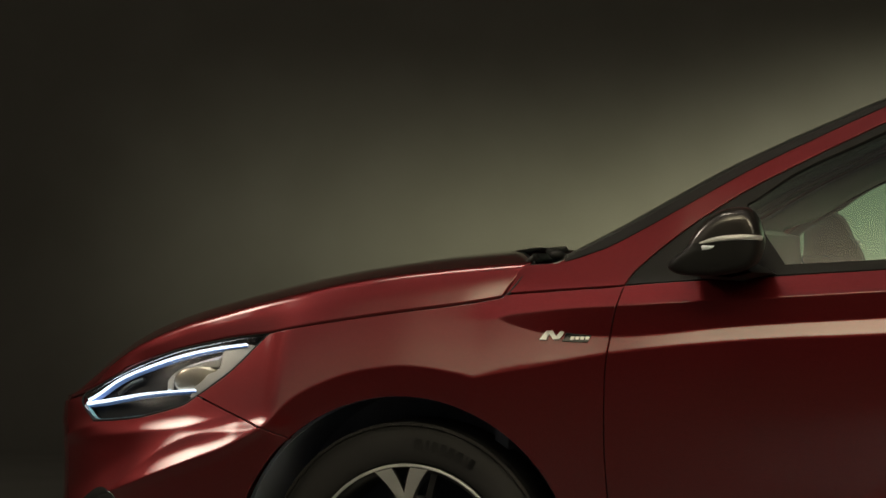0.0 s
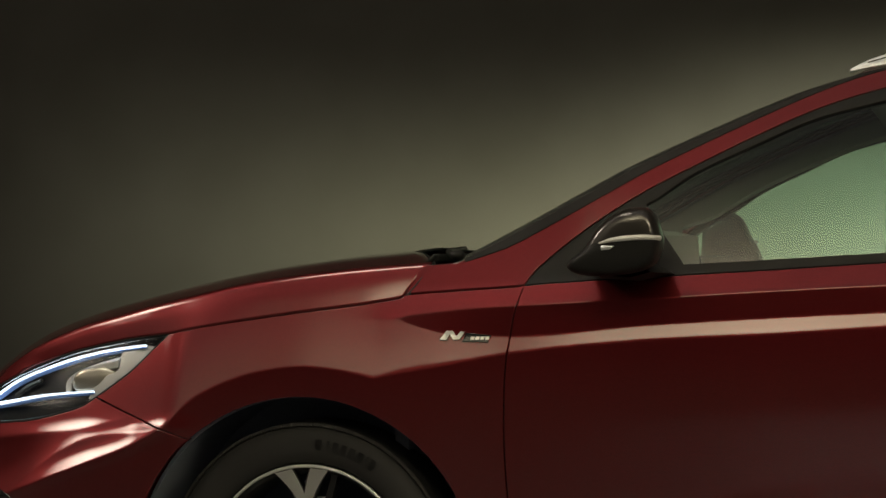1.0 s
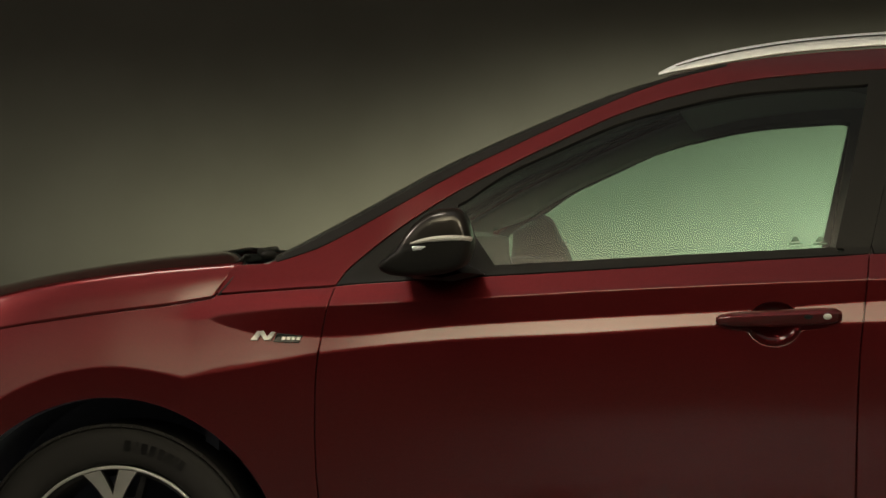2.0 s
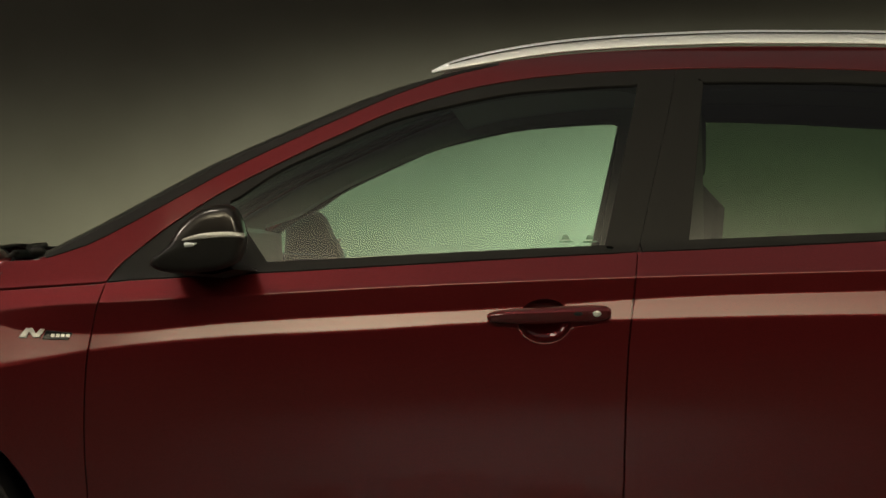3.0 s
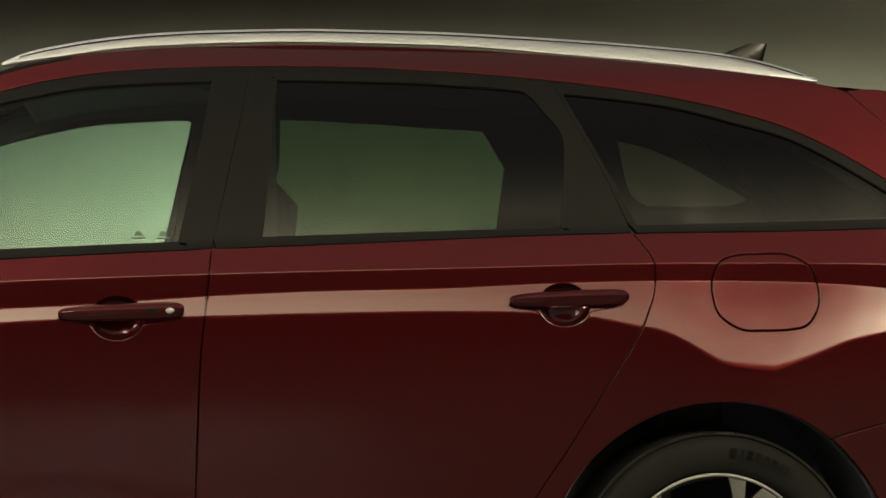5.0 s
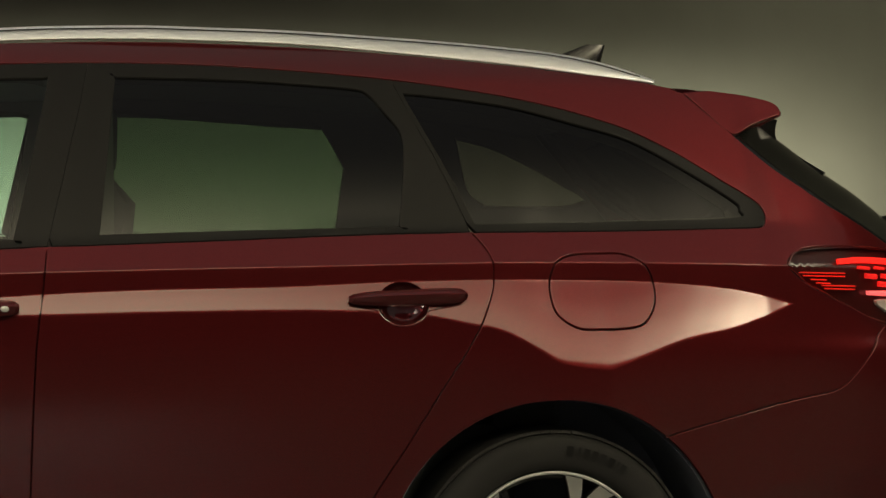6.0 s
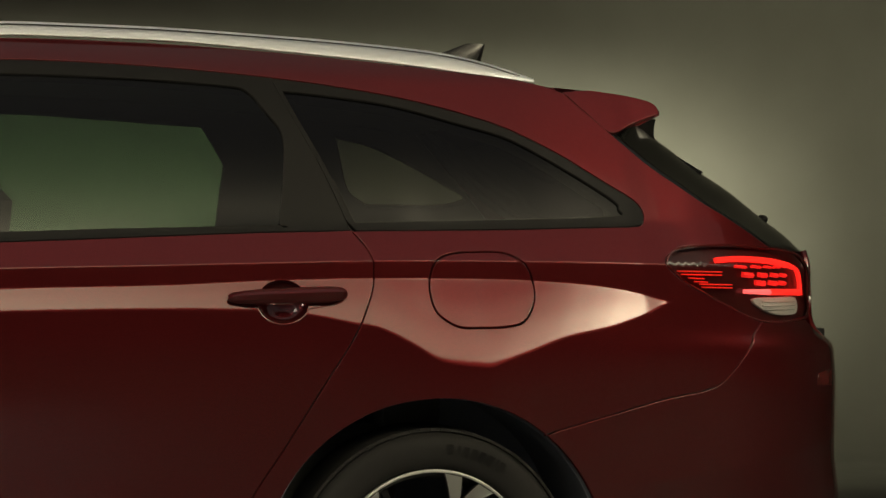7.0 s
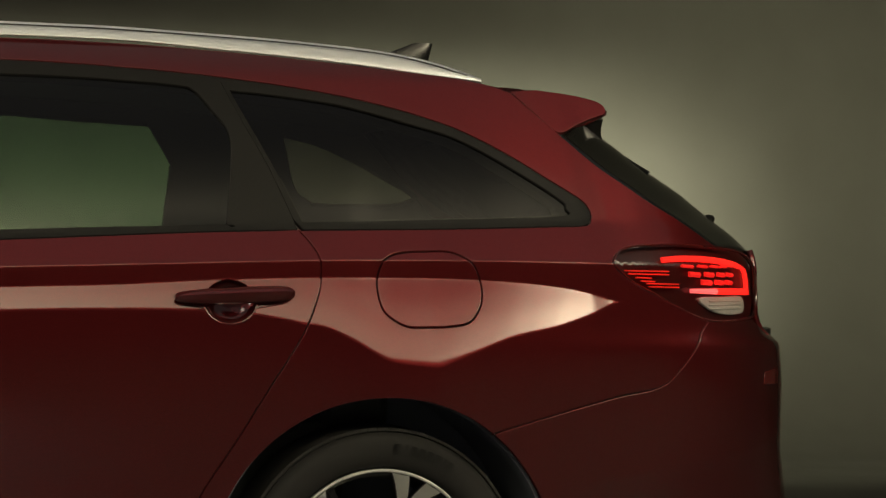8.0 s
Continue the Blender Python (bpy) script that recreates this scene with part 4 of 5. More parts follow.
def wheel_parts(x, far):
    """Tyre, alloy rim with five paired spokes, brake disc."""
    hub = new("wheel")
    hub.parent = car
    size = 1.0 if x < 0 else 0.985
    hub.location = flip([(x, 0.035, WZ * size)], far)[0]
    hub.scale = (size, -size if far else size, size)
    tyre = [(0.228, 0.03), (0.231, 0.012), (0.237, 0.002), (0.248, -0.004), (0.262, -0.007), (0.28, -0.007), (0.295, -0.002), (0.305, 0.006), (0.312, 0.018), (0.316, 0.036), (0.318, 0.06), (0.319, 0.11),
            (0.318, 0.16), (0.316, 0.185), (0.308, 0.21), (0.28, 0.222), (0.235, 0.218), (0.228, 0.20)]
    prof = rounded([(r, y) for r, y in tyre], closed=False, per=3)

    def lathe(pr, n=96):
        return [[(r * math.cos(a), y, r * math.sin(a)) for a in np.linspace(0, math.tau, n + 1)[:-1]] for r, y in pr]
    t = part("tyre", bm_grid(lathe(prof), wrap=True), RUBBER, hub)
    # shoulder blocks
    bm = bmesh.new()
    for k in range(84):
        a = math.tau * k / 84
        m = Matrix.Rotation(-a, 4, "Y") @ Matrix.Translation((0.3052, 0.022, 0))
        bmesh.ops.create_cube(bm, size=1, matrix=m @ Matrix.Rotation(0.5, 4, "Z") @ Matrix.Diagonal((0.007, 0.036, 0.0222, 1)))
    tagged(part("tread", bm, RUBBER, hub), kind="stuff")
    # raised moulding on the sidewall as plain bars
    bm = bmesh.new()
    for k, (a, w) in enumerate(((72, 3.2), (76.5, 1.2), (80, 2.6), (84, 2.6), (88, 2.6), (92.2, 2.8), (95.5, 1.0), (98.5, 2.6))):
        for turn in (0,):
            aa = radians((172 - a) - 16 + turn)
            ring = []
            for rr, off in ((0.262, -0.0085), (0.285, -0.0082)):
                for da in (-w / 2, w / 2):
                    q = aa + radians(da)
                    ring.append(bm.verts.new((rr * math.cos(q), off, rr * math.sin(q))))
            bm.faces.new((ring[0], ring[1], ring[3], ring[2]))
    bmesh.ops.solidify(bm, geom=bm.faces[:], thickness=0.002)
    part("sidewall_moulding", bm, RUBBER_MOULD, hub)
    rim = [(0.226, 0.21), (0.205, 0.19), (0.20, 0.10), (0.207, 0.05), (0.212, 0.03), (0.217, 0.016), (0.223, 0.010), (0.2275, 0.014), (0.229, 0.028)]
    barrel = part("rim", bm_grid(lathe(rim), wrap=True), DARK_ALLOY, hub)
    lip = [(0.2205, 0.0125), (0.2215, 0.0085), (0.2245, 0.0072), (0.2272, 0.0090), (0.228, 0.015)]
    part("rim_lip", bm_grid(lathe(lip), wrap=True), SILVER, hub, "bright machined rim lip")
    disc = [(0.05, 0.09), (0.14, 0.085), (0.15, 0.09), (0.15, 0.105), (0.05, 0.11)]
    part("brake_disc", bm_grid(lathe(disc, 48), wrap=True), SILVER, hub)
    face = [(0.001, 0.012), (0.028, 0.012), (0.034, 0.018), (0.06, 0.03), (0.075, 0.05)]
    part("hub_cap", bm_grid(lathe(face, 40), wrap=True), DARK_ALLOY, hub)
    for k in range(5):
        base = math.tau * k / 5 + radians(94 if x < 0 else 68)
        for kind in (-1, 0, 1):
            pr = []
            for s in np.linspace(0, 1, 9):
                r = 0.03 + 0.13 * s if kind == 0 else 0.138 + 0.081 * s
                a = base + kind * (0.02 + 0.165 * s)
                w = 0.021 - 0.006 * s if kind == 0 else 0.0105 + 0.0115 * s ** 1.3
                y = 0.020 + 0.012 * math.sin(math.pi * (r - 0.03) / 0.19) - 0.008 * (r - 0.03) / 0.19 + (0.002 if kind == 0 else 0)
                c, sn = math.cos(a), math.sin(a)
                pr.append([(r * c - q * sn, y + d, r * sn + q * c) for q, d in ((-w, 0.0), (w, 0.0), (w * 0.8, 0.035), (-w * 0.8, 0.035))])
            part("spoke", bm_grid(pr, wrap=True), DARK_ALLOY, hub, angle=25)
            fc = [[tuple(Vector(q).lerp((Vector(p[0]) + Vector(p[1])) / 2, 0.10) + Vector((0, -0.0012, 0))) for q in p[:2]] for p in pr]
            bm = bm_grid(fc)
            bmesh.ops.solidify(bm, geom=bm.faces[:], thickness=0.0008)
            part("spoke_face", bm, SILVER, hub, "bright machined spoke face")
        # thin dark bridge between two spokes
        a = base - 0.33
        c, sn = math.cos(a), math.sin(a)
        rows = [[(r * c - q * sn, 0.03 + d, r * sn + q * c) for q, d in ((-0.007, 0.0), (0.007, 0.0), (0.006, 0.03), (-0.006, 0.03))] for r in (0.04, 0.12, 0.215)]
        part("spoke_bridge", bm_grid(rows, wrap=True), DARK_ALLOY, hub, angle=25)
    return hub


RUBBER_MOULD = plain("tyre_moulding", (0.012, 0.012, 0.012), 0.6)


def wheels():
    for x in (-WX, WX):
        for far in (False, True):
            wheel_parts(x, far)
            rows = []
            for a in np.linspace(-10, 190, 40):
                r = 0.379
                rows.append([tuple(p) for p in flip([(x + (r + g2) * math.cos(radians(a)), y, WZ + (r + g2) * math.sin(radians(a))) for y, g2 in ((0.022, -0.006), (0.03, 0.004), (0.15, 0.01), (0.30, 0.006), (0.36, 0.0), (0.37, -0.10), (0.372, -0.3))], far)])
            part("arch_liner", bm_grid(rows), LINER, car)
    part("underbody", bm_box(-2.1, 0.12, 0.20, 2.2, WIDTH - 0.12, 0.24, 0.01), LINER, car)


wheels()


# ---------------------------------------------------------------- lamps
def on(u, z, off=0.0):
    p = side(np.array(u), np.array(z))
    n = side_normals(np.array(u), np.array(z))
    return p + n * off


def bar_on_side(points, w, off, far, depth=0.004, per=6, taper=None):
    """A lit bar that follows the lamp's surface."""
    q = np.array(rounded(points, closed=False, per=per))
    rows = []
    for i, (u, z) in enumerate(q):
        d = q[min(i + 1, len(q) - 1)] - q[max(i - 1, 0)]
        d /= max(np.linalg.norm(d), 1e-9)
        nn = np.array([-d[1], d[0]])
        ww = w if taper is None else w * float(np.interp(i / (len(q) - 1), (0, 1), taper))
        a, b = q[i] - nn * ww / 2, q[i] + nn * ww / 2
        rows.append(flip([on(*a, off), on(*((a + b) / 2), off + depth), on(*b, off), on(*b, off - 0.006), on(*a, off - 0.006)], far))
    bm = bm_grid([[tuple(p) for p in r] for r in rows], wrap=True)
    n = len(bm.verts)
    bm.verts.ensure_lookup_table()
    bm.faces.new([bm.verts[k] for k in range(5)])
    bm.faces.new([bm.verts[n - 5 + k] for k in range(5)])
    return bm


DRL = glow("daytime_light", (0.80, 0.90, 1.0), 1.7)
DRL_EDGE = glow("daytime_light_edge", (0.20, 0.34, 0.70), 0.17)
DRL_RIM = glow("lamp_edge_glow", (0.25, 0.50, 0.55), 0.07)
RED_GLOW = glow("tail_light_red", (1.0, 0.022, 0.014), 1.15)
RED_DIM = glow("tail_light_dim", (0.9, 0.03, 0.015), 0.45)
RED_CELL = glow("tail_light_cell", (0.9, 0.02, 0.015), 0.62)
PINK_GLOW = glow("tail_light_hot", (1.0, 0.13, 0.12), 1.25)
LAMP_BLACK = plain("lamp_black", (0.004, 0.0045, 0.005), 0.5, vary=0.1, spec=0.12)
LAMP_SILVER = plain("lamp_reflector", (0.20, 0.20, 0.185), 0.3, metal=0.8, grain=0.5, scale=260)
LAMP_TAIL = plain("dark_red_lamp_housing", (0.055, 0.003, 0.003), 0.3, coat=0.5)


def headlamps():
    for far in (False, True):
        lamp = panel("headlamp", [inset_line(LAMP_F, 0.002)], LAMP_BLACK, car, far=far, inset=0.045, depth=0.02, label="lit headlamp with a white V-shaped light strip")
        up = [(-2.184, 0.660), (-2.114, 0.708), (-2.03, 0.742), (-1.954, 0.765), (-1.85, 0.785), (-1.729, 0.799)]
        lo = [(-2.176, 0.653), (-2.06, 0.671), (-1.974, 0.684), (-1.839, 0.696)]
        part("light_strip", bar_on_side(up, 0.0026, -0.012, far, taper=(1.9, 0.9)), DRL, lamp, "white glowing light strip")
        part("light_strip", bar_on_side(lo, 0.0038, -0.012, far, taper=(1.9, 0.8)), DRL, lamp, "white glowing light strip")
        part("light_guide", bar_on_side([(a, b - 0.0028) for a, b in up], 0.0034, -0.018, far, taper=(1.5, 0.8)), DRL_EDGE, lamp)
        part("light_guide", bar_on_side([(a, b - 0.002) for a, b in lo], 0.0045, -0.018, far, taper=(1.5, 0.8)), DRL_EDGE, lamp)
        rim = [(-2.186, 0.652), (-2.155, 0.634), (-2.112, 0.620), (-2.02, 0.626), (-1.93, 0.641), (-1.86, 0.662)]
        part("light_guide", bar_on_side(rim, 0.003, -0.016, far), DRL_RIM, lamp)
        cheek = [(-1.698, 0.79), (-1.784, 0.78), (-1.79, 0.764), (-1.787, 0.736), (-1.829, 0.716), (-1.842, 0.676), (-1.82, 0.684), (-1.752, 0.736)]
        panel("side_reflector", [rounded(cheek, per=4)], LAMP_SILVER, lamp, far=far, inset=0.022, depth=0.02, label="ribbed silver reflector")
        bowl = [(-1.919, 0.694), (-1.929, 0.716), (-1.914, 0.736), (-1.854, 0.754), (-1.80, 0.764)]
        part("reflector_bowl", bar_on_side(bowl, 0.019, -0.02, far, depth=0.008, taper=(0.6, 1.2)), BRIGHT, lamp, "curved silver reflector")
        part("reflector_bowl", bar_on_side([(-2.10, 0.684), (-2.075, 0.704), (-2.035, 0.720)], 0.012, -0.022, far, depth=0.004, taper=(0.8, 0.5)), LAMP_SILVER, lamp, "curved silver reflector")
        # flattened satin ellipsoid stands for the reflector bowl's inside, not a lens
        for uu, zz, r in ((-1.848, 0.721, 0.056),):
            c = on(uu, zz, -0.03)
            n = side_normals(np.array(uu), np.array(zz))
            q = flip([c], far)[0]
            bm = bmesh.new()
            bmesh.ops.create_uvsphere(bm, u_segments=24, v_segments=12, radius=r, matrix=Matrix.Translation(q) @ Matrix.Diagonal((1.15, 0.3, 0.66, 1)))
            part("projector_lens", bm, LAMP_BOWL, lamp)
        cover = panel("lamp_cover", [inset_line(LAMP_F, 0.003)], GLASS_C, lamp, far=far, inset=0.002, depth=0.004, fold=0.0004)
        cover.visible_shadow = False
        path = [tuple(p) for p in flip(on_side(LAMP_F + LAMP_F[:1], 0.004), far)]
        part("lamp_gasket", bm_tube(path, 0.003, 6), BLACK_SATIN, lamp)


LAMP_BOWL = plain("satin_bronze_reflector", (0.34, 0.31, 0.25), 0.32, metal=0.7, coat=0.4)
LAMP_R_ALL = line((1.854, 0.98), (1.879, 1.008), (1.929, 1.020), (2.049, 1.024), (2.179, 1.018), (2.29, 1.008), (2.36, 0.985), (2.40, 0.95), (2.40, 0.905), (2.37, 0.868), (2.315, 0.859), (2.179, 0.852), (2.099, 0.860), (2.014, 0.892), (1.904, 0.94))


def tail_lamps():
    for far in (False, True):
        panel("bumper_reflector", [[(2.275, 0.708), (2.36, 0.706), (2.37, 0.742), (2.28, 0.733)]], REFLECTOR, car, far=far, inset=-0.002, depth=0.004, label="dull red bumper reflector")
        lamp = panel("tail_lamp", [inset_line(LAMP_R_ALL, 0.002)], LAMP_TAIL, car, far=far, inset=0.022, depth=0.02, label="lit red tail lamp with glowing bars")
        for pts, w, m, tp in (([(1.994, 0.994), (2.069, 0.998), (2.169, 0.994), (2.245, 0.985)], 0.0125, RED_GLOW, (0.8, 1.0)), ([(2.25, 0.986), (2.30, 0.973), (2.325, 0.945), (2.33, 0.912)], 0.0095, RED_GLOW, (1.0, 1.0)),
                              ([(2.168, 0.920), (2.22, 0.920), (2.325, 0.919)], 0.014, RED_GLOW, (1.0, 1.0)), ([(2.078, 0.921), (2.168, 0.920)], 0.013, PINK_GLOW, (0.7, 1.0))):
            part("light_bar", bar_on_side(pts, w, -0.008, far, taper=tp), m, lamp, "glowing red light bar")
        for z, a, b in ((0.9645, 1.889, 2.009), (0.9575, 1.899, 2.009), (0.9495, 1.919, 1.959), (0.942, 1.934, 1.969), (0.9365, 1.949, 2.039), (0.9295, 1.956, 2.039)):
            part("light_line", bar_on_side([(a, z), (b, z - 0.001)], 0.0026, -0.008, far), RED_DIM, lamp)
        for z, cells in ((0.978, (2.068, 2.119, 2.162, 2.2)), (0.9575, (2.092, 2.144, 2.19, 2.23)), (0.94, (2.135, 2.184, 2.226))):
            for k, u in enumerate(cells):
                w = 0.017 - 0.002 * k
                part("light_cell", bar_on_side([(u - w, z + 0.001), (u + w, z - 0.001)], 0.0115 - 0.001 * k, -0.010, far), RED_CELL, lamp)
        panel("reversing_light", [rounded([(2.105, 0.903), (2.19, 0.906), (2.28, 0.906), (2.288, 0.874), (2.21, 0.869), (2.15, 0.878)], per=3)], BRIGHT, lamp, far=far, inset=0.012, depth=0.01, label="clear silver reversing light")
        for z in (0.898, 0.889, 0.880):
            part("lens_rib", bar_on_side([(2.14, z), (2.283, z)], 0.003, -0.010, far), BRIGHT, lamp)
        cover = panel("lamp_cover", [inset_line(LAMP_R_ALL, 0.003)], GLASS_C, lamp, far=far, inset=0.001, depth=0.004, fold=0.0004)
        cover.visible_shadow = False
        path = [tuple(p) for p in flip(on_side(LAMP_R_ALL + LAMP_R_ALL[:1], 0.003), far)]
        part("lamp_gasket", bm_tube(path, 0.003, 6), LAMP_RIM, lamp)


REFLECTOR = plain("red_reflector", (0.13, 0.008, 0.007), 0.2, coat=1.0)
LAMP_RIM = plain("dark_red_lamp_rim", (0.10, 0.006, 0.006), 0.25, coat=1.0)
headlamps()
tail_lamps()


# ---------------------------------------------------------------- mirrors, badge, aerial, wipers
def pillow(outline, ys, scales, centre):
    """A rounded body from one side outline, drawn in towards its two ends."""
    cx, cz = centre
    return [[(cx + (x - cx) * s, y, cz + (z - cz) * s) for x, z in outline] for y, s in zip(ys, scales)]


def mirrors():
    out = rounded([(-0.726, 0.978), (-0.706, 0.995), (-0.691, 1.010), (-0.678, 1.032), (-0.661, 1.052), (-0.638, 1.072), (-0.609, 1.085), (-0.575, 1.088), (-0.560, 1.082), (-0.549, 1.066),
                   (-0.542, 1.044), (-0.539, 1.027), (-0.542, 1.004), (-0.548, 0.985), (-0.560, 0.970), (-0.592, 0.957), (-0.649, 0.950), (-0.701, 0.952), (-0.728, 0.964)], per=4)
    out_far = rounded([(-0.69, 0.955), (-0.693, 1.01), (-0.688, 1.07), (-0.668, 1.102), (-0.63, 1.112), (-0.592, 1.104), (-0.57, 1.08), (-0.552, 1.04), (-0.525, 0.985), (-0.528, 0.957), (-0.60, 0.948)], per=5)
    ys = [-0.1562, -0.1552, -0.1519, -0.1476, -0.1418, -0.1339, -0.1238, -0.0936, -0.0576, -0.0360, -0.0216, -0.0158]
    sc = [0.2, 0.55, 0.78, 0.86, 0.92, 0.965, 0.99, 1.0, 0.97, 0.86, 0.62, 0.3]
    for far in (False, True):
        rows = pillow(out_far if far else out, ys, sc, (-0.61, 1.02))
        k = len(rows[0])
        for up in (True, False):
            bm = bm_grid([[tuple(p) for p in flip(r, far)] for r in rows], wrap=True)
            bm.verts.ensure_lookup_table()
            bm.faces.new([bm.verts[i] for i in range(k)])
            bm.faces.new([bm.verts[len(bm.verts) - k + i] for i in range(k)])
            geom = bm.verts[:] + bm.edges[:] + bm.faces[:]
            bmesh.ops.bisect_plane(bm, geom=geom, plane_co=(-0.61, 0, 1.022), plane_no=(-0.10, 0, 1), clear_inner=up, clear_outer=not up)
            if up:
                mirror = part("door_mirror", bm, MIRROR_CAP, car, "dark glossy door mirror with a clear indicator strip", angle=60)
            else:
                part("mirror_base", bm, BLACK_SATIN, mirror, angle=60)
        path = [tuple(p) for p in flip([(-0.672, -0.1469, 1.012), (-0.652, -0.1534, 1.018), (-0.630, -0.1562, 1.023), (-0.605, -0.1580, 1.026), (-0.575, -0.1562, 1.028), (-0.553, -0.1476, 1.0275), (-0.541, -0.1296, 1.026)], far)]
        thick = [0.0022 + 0.0034 * min(1.0, k / 14) for k in range(31)]
        part("indicator_strip", bm_tube(rounded(path, closed=False, per=5), thick, 8), BRIGHT, mirror, "bright clear indicator strip")
        # pale wedge under the strip: a highlight put in as bright metal
        wedge = [(-0.684, -0.1469, 1.006), (-0.652, -0.1562, 1.012), (-0.628, -0.1591, 1.011), (-0.638, -0.1591, 1.004), (-0.662, -0.1541, 1.001)]
        shell("mirror_wedge", [[tuple(p) for p in flip([a, b], far)] for a, b in ((wedge[0], (-0.682, -0.1469, 1.004)), (wedge[1], wedge[4]), (wedge[2], wedge[3]))], SATIN_METAL, mirror, 0.003)
        rows = [[tuple(p) for p in flip(r, far)] for r in pillow([(-0.71, 0.985), (-0.60, 0.985), (-0.54, 0.955), (-0.60, 0.94), (-0.68, 0.945)], [-0.09, -0.05, 0.0, 0.05], [0.7, 0.9, 1.0, 1.1], (-0.62, 0.965))]
        part("mirror_arm", bm_grid(rows, wrap=True), BLACK_SATIN, mirror, angle=60)


MIRROR_CAP = plain("dark_bronze_gloss", (0.05, 0.045, 0.04), 0.3, metal=0.6, coat=0.8)
mirrors()


def small_parts():
    # badge behind the front wheel: a dark plate with bright shapes
    for far in (False, True):
        plate = panel("badge", [[(-0.975, 0.812), (-0.922, 0.811), (-0.915, 0.824), (-0.968, 0.828)]], BLACK_GLOSS, car, far=far, inset=-0.003, depth=0.004, label="small chrome and black badge")
        for poly_pts in ([(-1.024, 0.815), (-1.010, 0.815), (-1.002, 0.832), (-1.010, 0.8335)], [(-1.008, 0.8325), (-0.998, 0.8335), (-0.985, 0.816), (-0.995, 0.8155)], [(-0.993, 0.8165), (-0.982, 0.816), (-0.972, 0.831), (-0.98, 0.832)]):
            panel("badge_mark", [poly_pts], BRIGHT, plate, far=far, inset=-0.005, depth=0.004, fold=0.0004)
        for k in range(4):
            u = -0.958 + 0.0105 * k
            panel("badge_bar", [[(u, 0.8155), (u + 0.0075, 0.8155), (u + 0.0085, 0.8215), (u + 0.001, 0.8215)]], BRIGHT, plate, far=far, inset=-0.0045, depth=0.002, fold=0.0004)
    for far in (False, True):
        intake = rounded([(-2.20, 0.36), (-2.15, 0.42), (-2.109, 0.446), (-2.079, 0.464), (-2.049, 0.471), (-2.024, 0.466), (-2.004, 0.45), (-1.98, 0.40), (-2.0, 0.34), (-2.1, 0.32)], per=4)
        panel("air_intake", [intake], BLACK_GLOSS, car, far=far, inset=-0.003, depth=0.006, label="glossy black bumper air intake")
    # aerial fin
    rows = []
    for t in np.linspace(0, 1, 9):
        z = 1.425 + 0.103 * t
        x0, x1 = 1.33 + 0.292 * t ** 0.85, 1.645 + 0.024 * t
        w = 0.035 * (1 - t) ** 0.8 + 0.004
        rows.append([(x0 + (x1 - x0) * (0.5 - 0.5 * math.cos(a)), MID + w * math.sin(a) * (0.6 + 0.4 * math.cos(a / 2)), z) for a in np.linspace(0, math.tau, 21)[:-1]])
    bm = bm_grid(rows, wrap=True)
    bm.faces.new([bm.verts[len(bm.verts) - 20 + i] for i in range(20)] if bm.verts.ensure_lookup_table() is None else [])
    part("aerial_fin", bm, BLACK_GLOSS, car, "black shark-fin aerial")
    # wiper arms lying at the foot of the windscreen
    for y0, y1 in ((0.32, 0.85), (0.95, 1.45)):
        arm = part("wiper", bm_tube(rounded([(-1.022, y0 - 0.19, 0.994), (-1.050, y0 - 0.10, 0.996), (-1.11, y0 + 0.15, 1.001), (-1.16, y1, 1.006)], closed=False, per=6), 0.007, 8), BLACK_SATIN, car)
        bm = bmesh.new()
        bmesh.ops.create_uvsphere(bm, u_segments=16, v_segments=10, radius=0.016, matrix=Matrix.Translation((-1.012, y0 - 0.20, 0.992)) @ Matrix.Diagonal((1.1, 1.1, 0.75, 1)))
        part("wiper_cap", bm, BLACK_SATIN, arm)


small_parts()


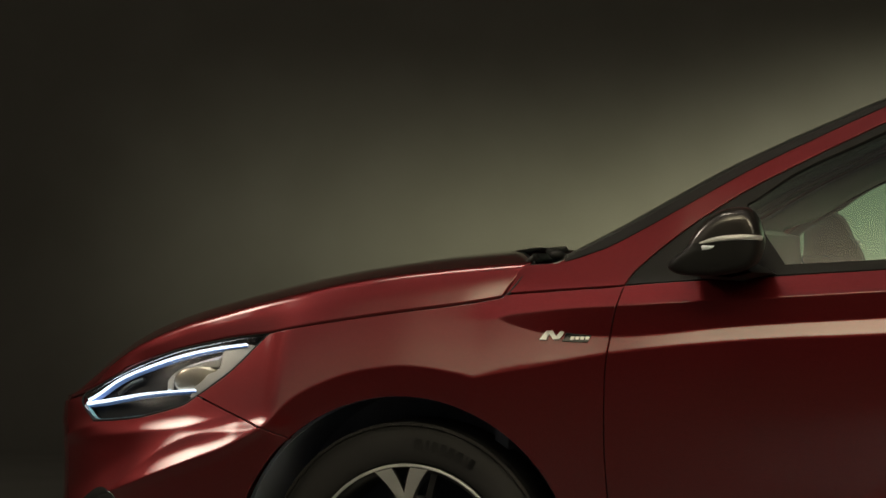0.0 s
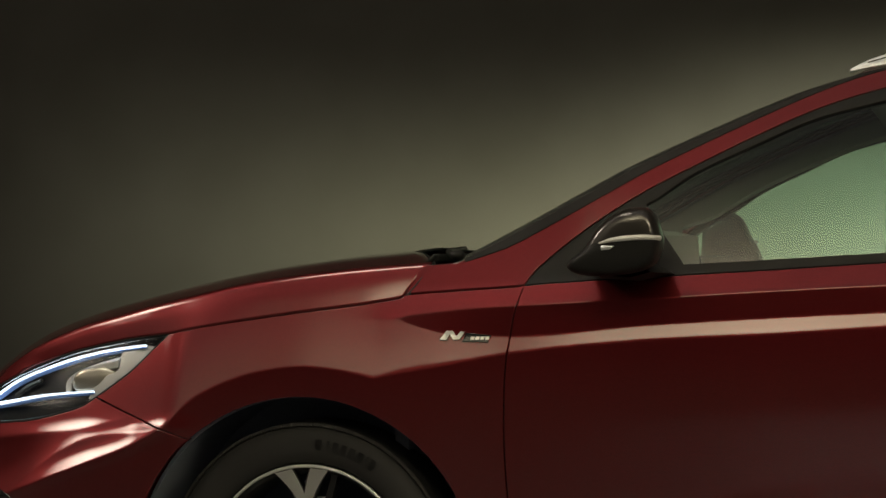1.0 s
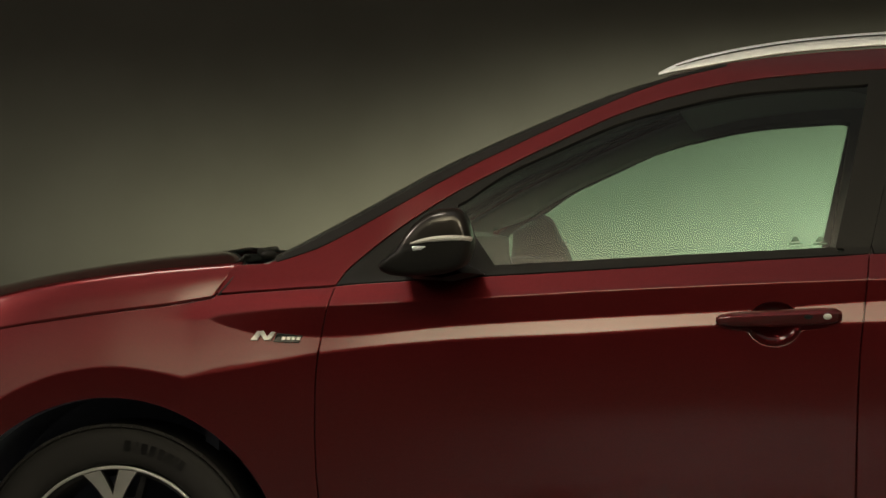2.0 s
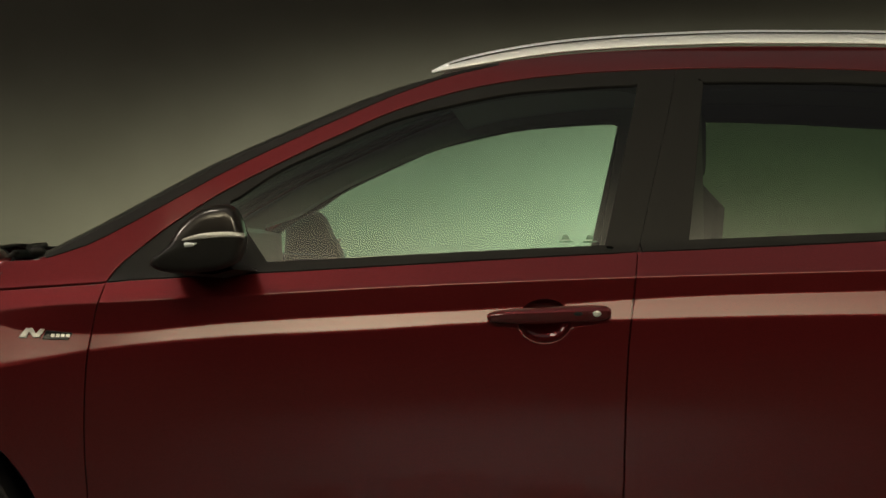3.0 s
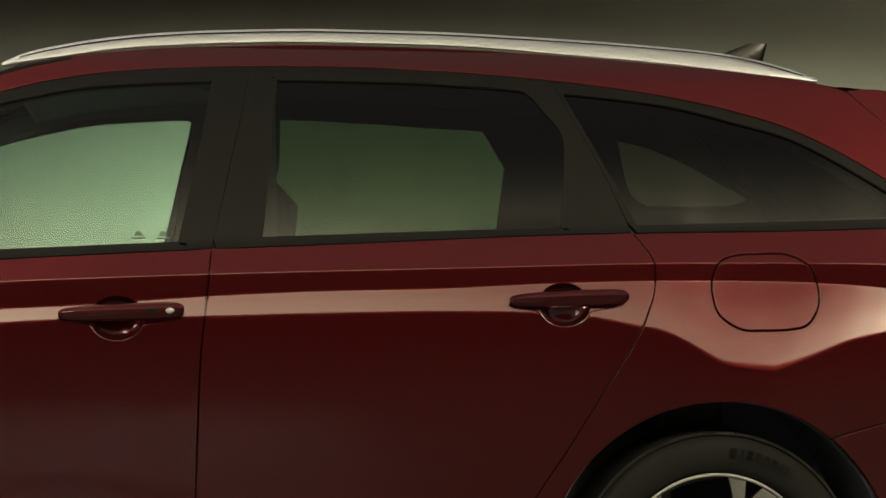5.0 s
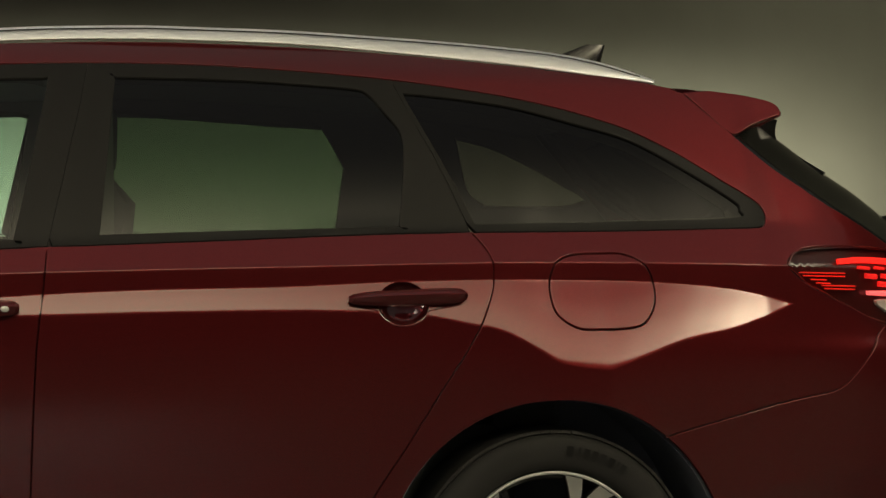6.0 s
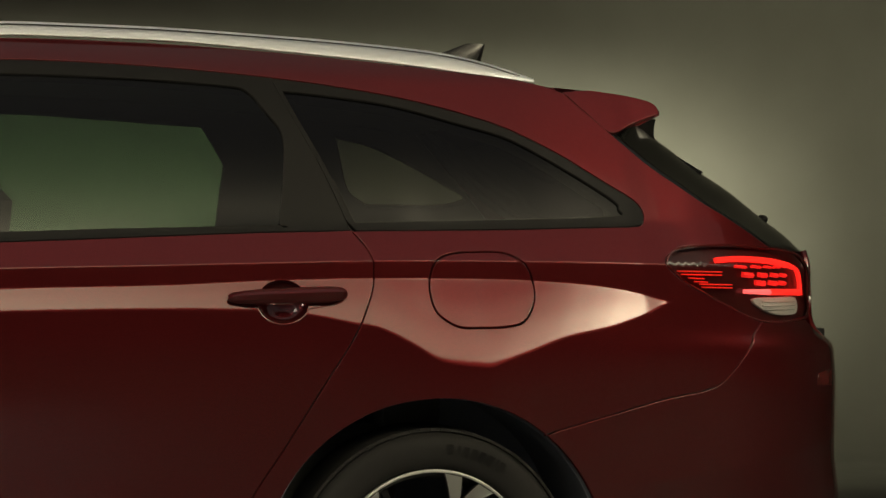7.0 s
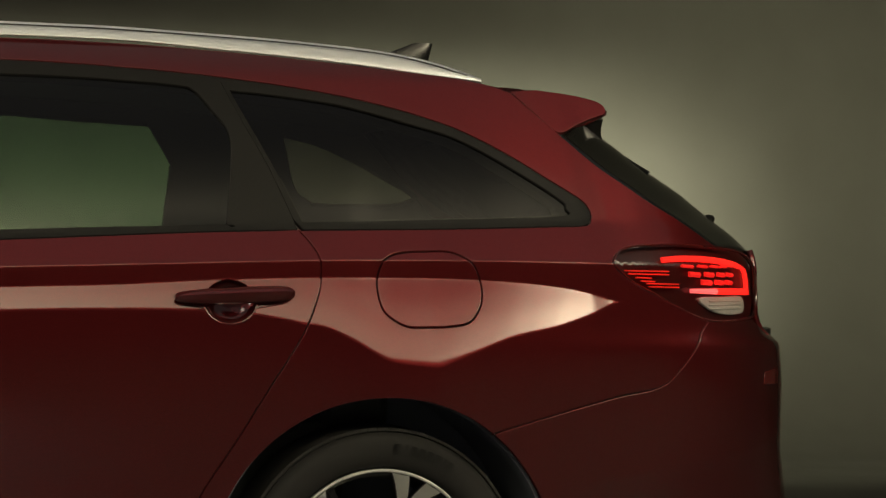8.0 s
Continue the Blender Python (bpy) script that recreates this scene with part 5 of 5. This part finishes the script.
# ---------------------------------------------------------------- cabin
def seat(x, y, w, name):
    ob = new(name)
    ob.parent = car
    cush = bm_box(x - 0.50, y - w / 2, 0.42, x + 0.06, y + w / 2, 0.60, 0.05, seg=3)
    part("cushion", cush, SEAT, ob)
    rows = []
    for t in np.linspace(0, 1, 12):
        z = 0.55 + 0.60 * t
        c = x + 0.14 * t - 0.05 * max(0.0, t - 0.9) / 0.1
        hw = (w / 2) * (1 - 0.22 * t ** 3)
        d = (0.075 - 0.02 * t) * (1 - 0.35 * max(0.0, t - 0.9) / 0.1)
        rows.append([(c + d * math.copysign(abs(math.cos(a)) ** 0.6, math.cos(a)), y + hw * math.copysign(abs(math.sin(a)) ** 0.6, math.sin(a)), z) for a in np.linspace(0, math.tau, 25)[:-1]])
    bm = bm_grid(rows, wrap=True)
    bm.verts.ensure_lookup_table()
    bm.faces.new([bm.verts[len(bm.verts) - 24 + i] for i in range(24)])
    part("backrest", bm, SEAT, ob)
    part("headrest", bm_box(x + 0.02, y - 0.13, 1.15, x + 0.135, y + 0.13, 1.32, 0.045, seg=3), SEAT, ob)


def cabin():
    for y in (0.50, WIDTH - 0.50):
        seat(0.28, y, 0.50, "front_seat")
    part("rear_bench", bm_box(0.75, 0.25, 0.42, 1.30, WIDTH - 0.25, 0.62, 0.05, seg=3), SEAT, car)
    part("rear_backrest", bm_box(1.24, 0.25, 0.58, 1.40, WIDTH - 0.25, 1.02, 0.05, seg=3), SEAT, car)
    part("cabin_floor", bm_box(-1.0, 0.1, 0.26, 2.1, WIDTH - 0.1, 0.30, 0.01), TRIM_IN, car)
    part("load_cover", bm_box(1.38, 0.14, 0.98, 2.1, WIDTH - 0.14, 1.0, 0.004), TRIM_IN, car)
    rows = [[(x, y, z) for y in np.linspace(0.16, WIDTH - 0.16, 10)] for x, z in ((-1.06, 0.965), (-0.98, 0.99), (-0.90, 1.025), (-0.82, 1.055), (-0.74, 1.055), (-0.675, 1.04), (-0.665, 0.85), (-0.70, 0.45))]
    shell("dashboard", rows, TRIM_IN, car, 0.02)
    part("bulkhead", bm_box(-1.16, 0.16, 0.30, -1.13, WIDTH - 0.16, 0.965), LINER, car)


cabin()
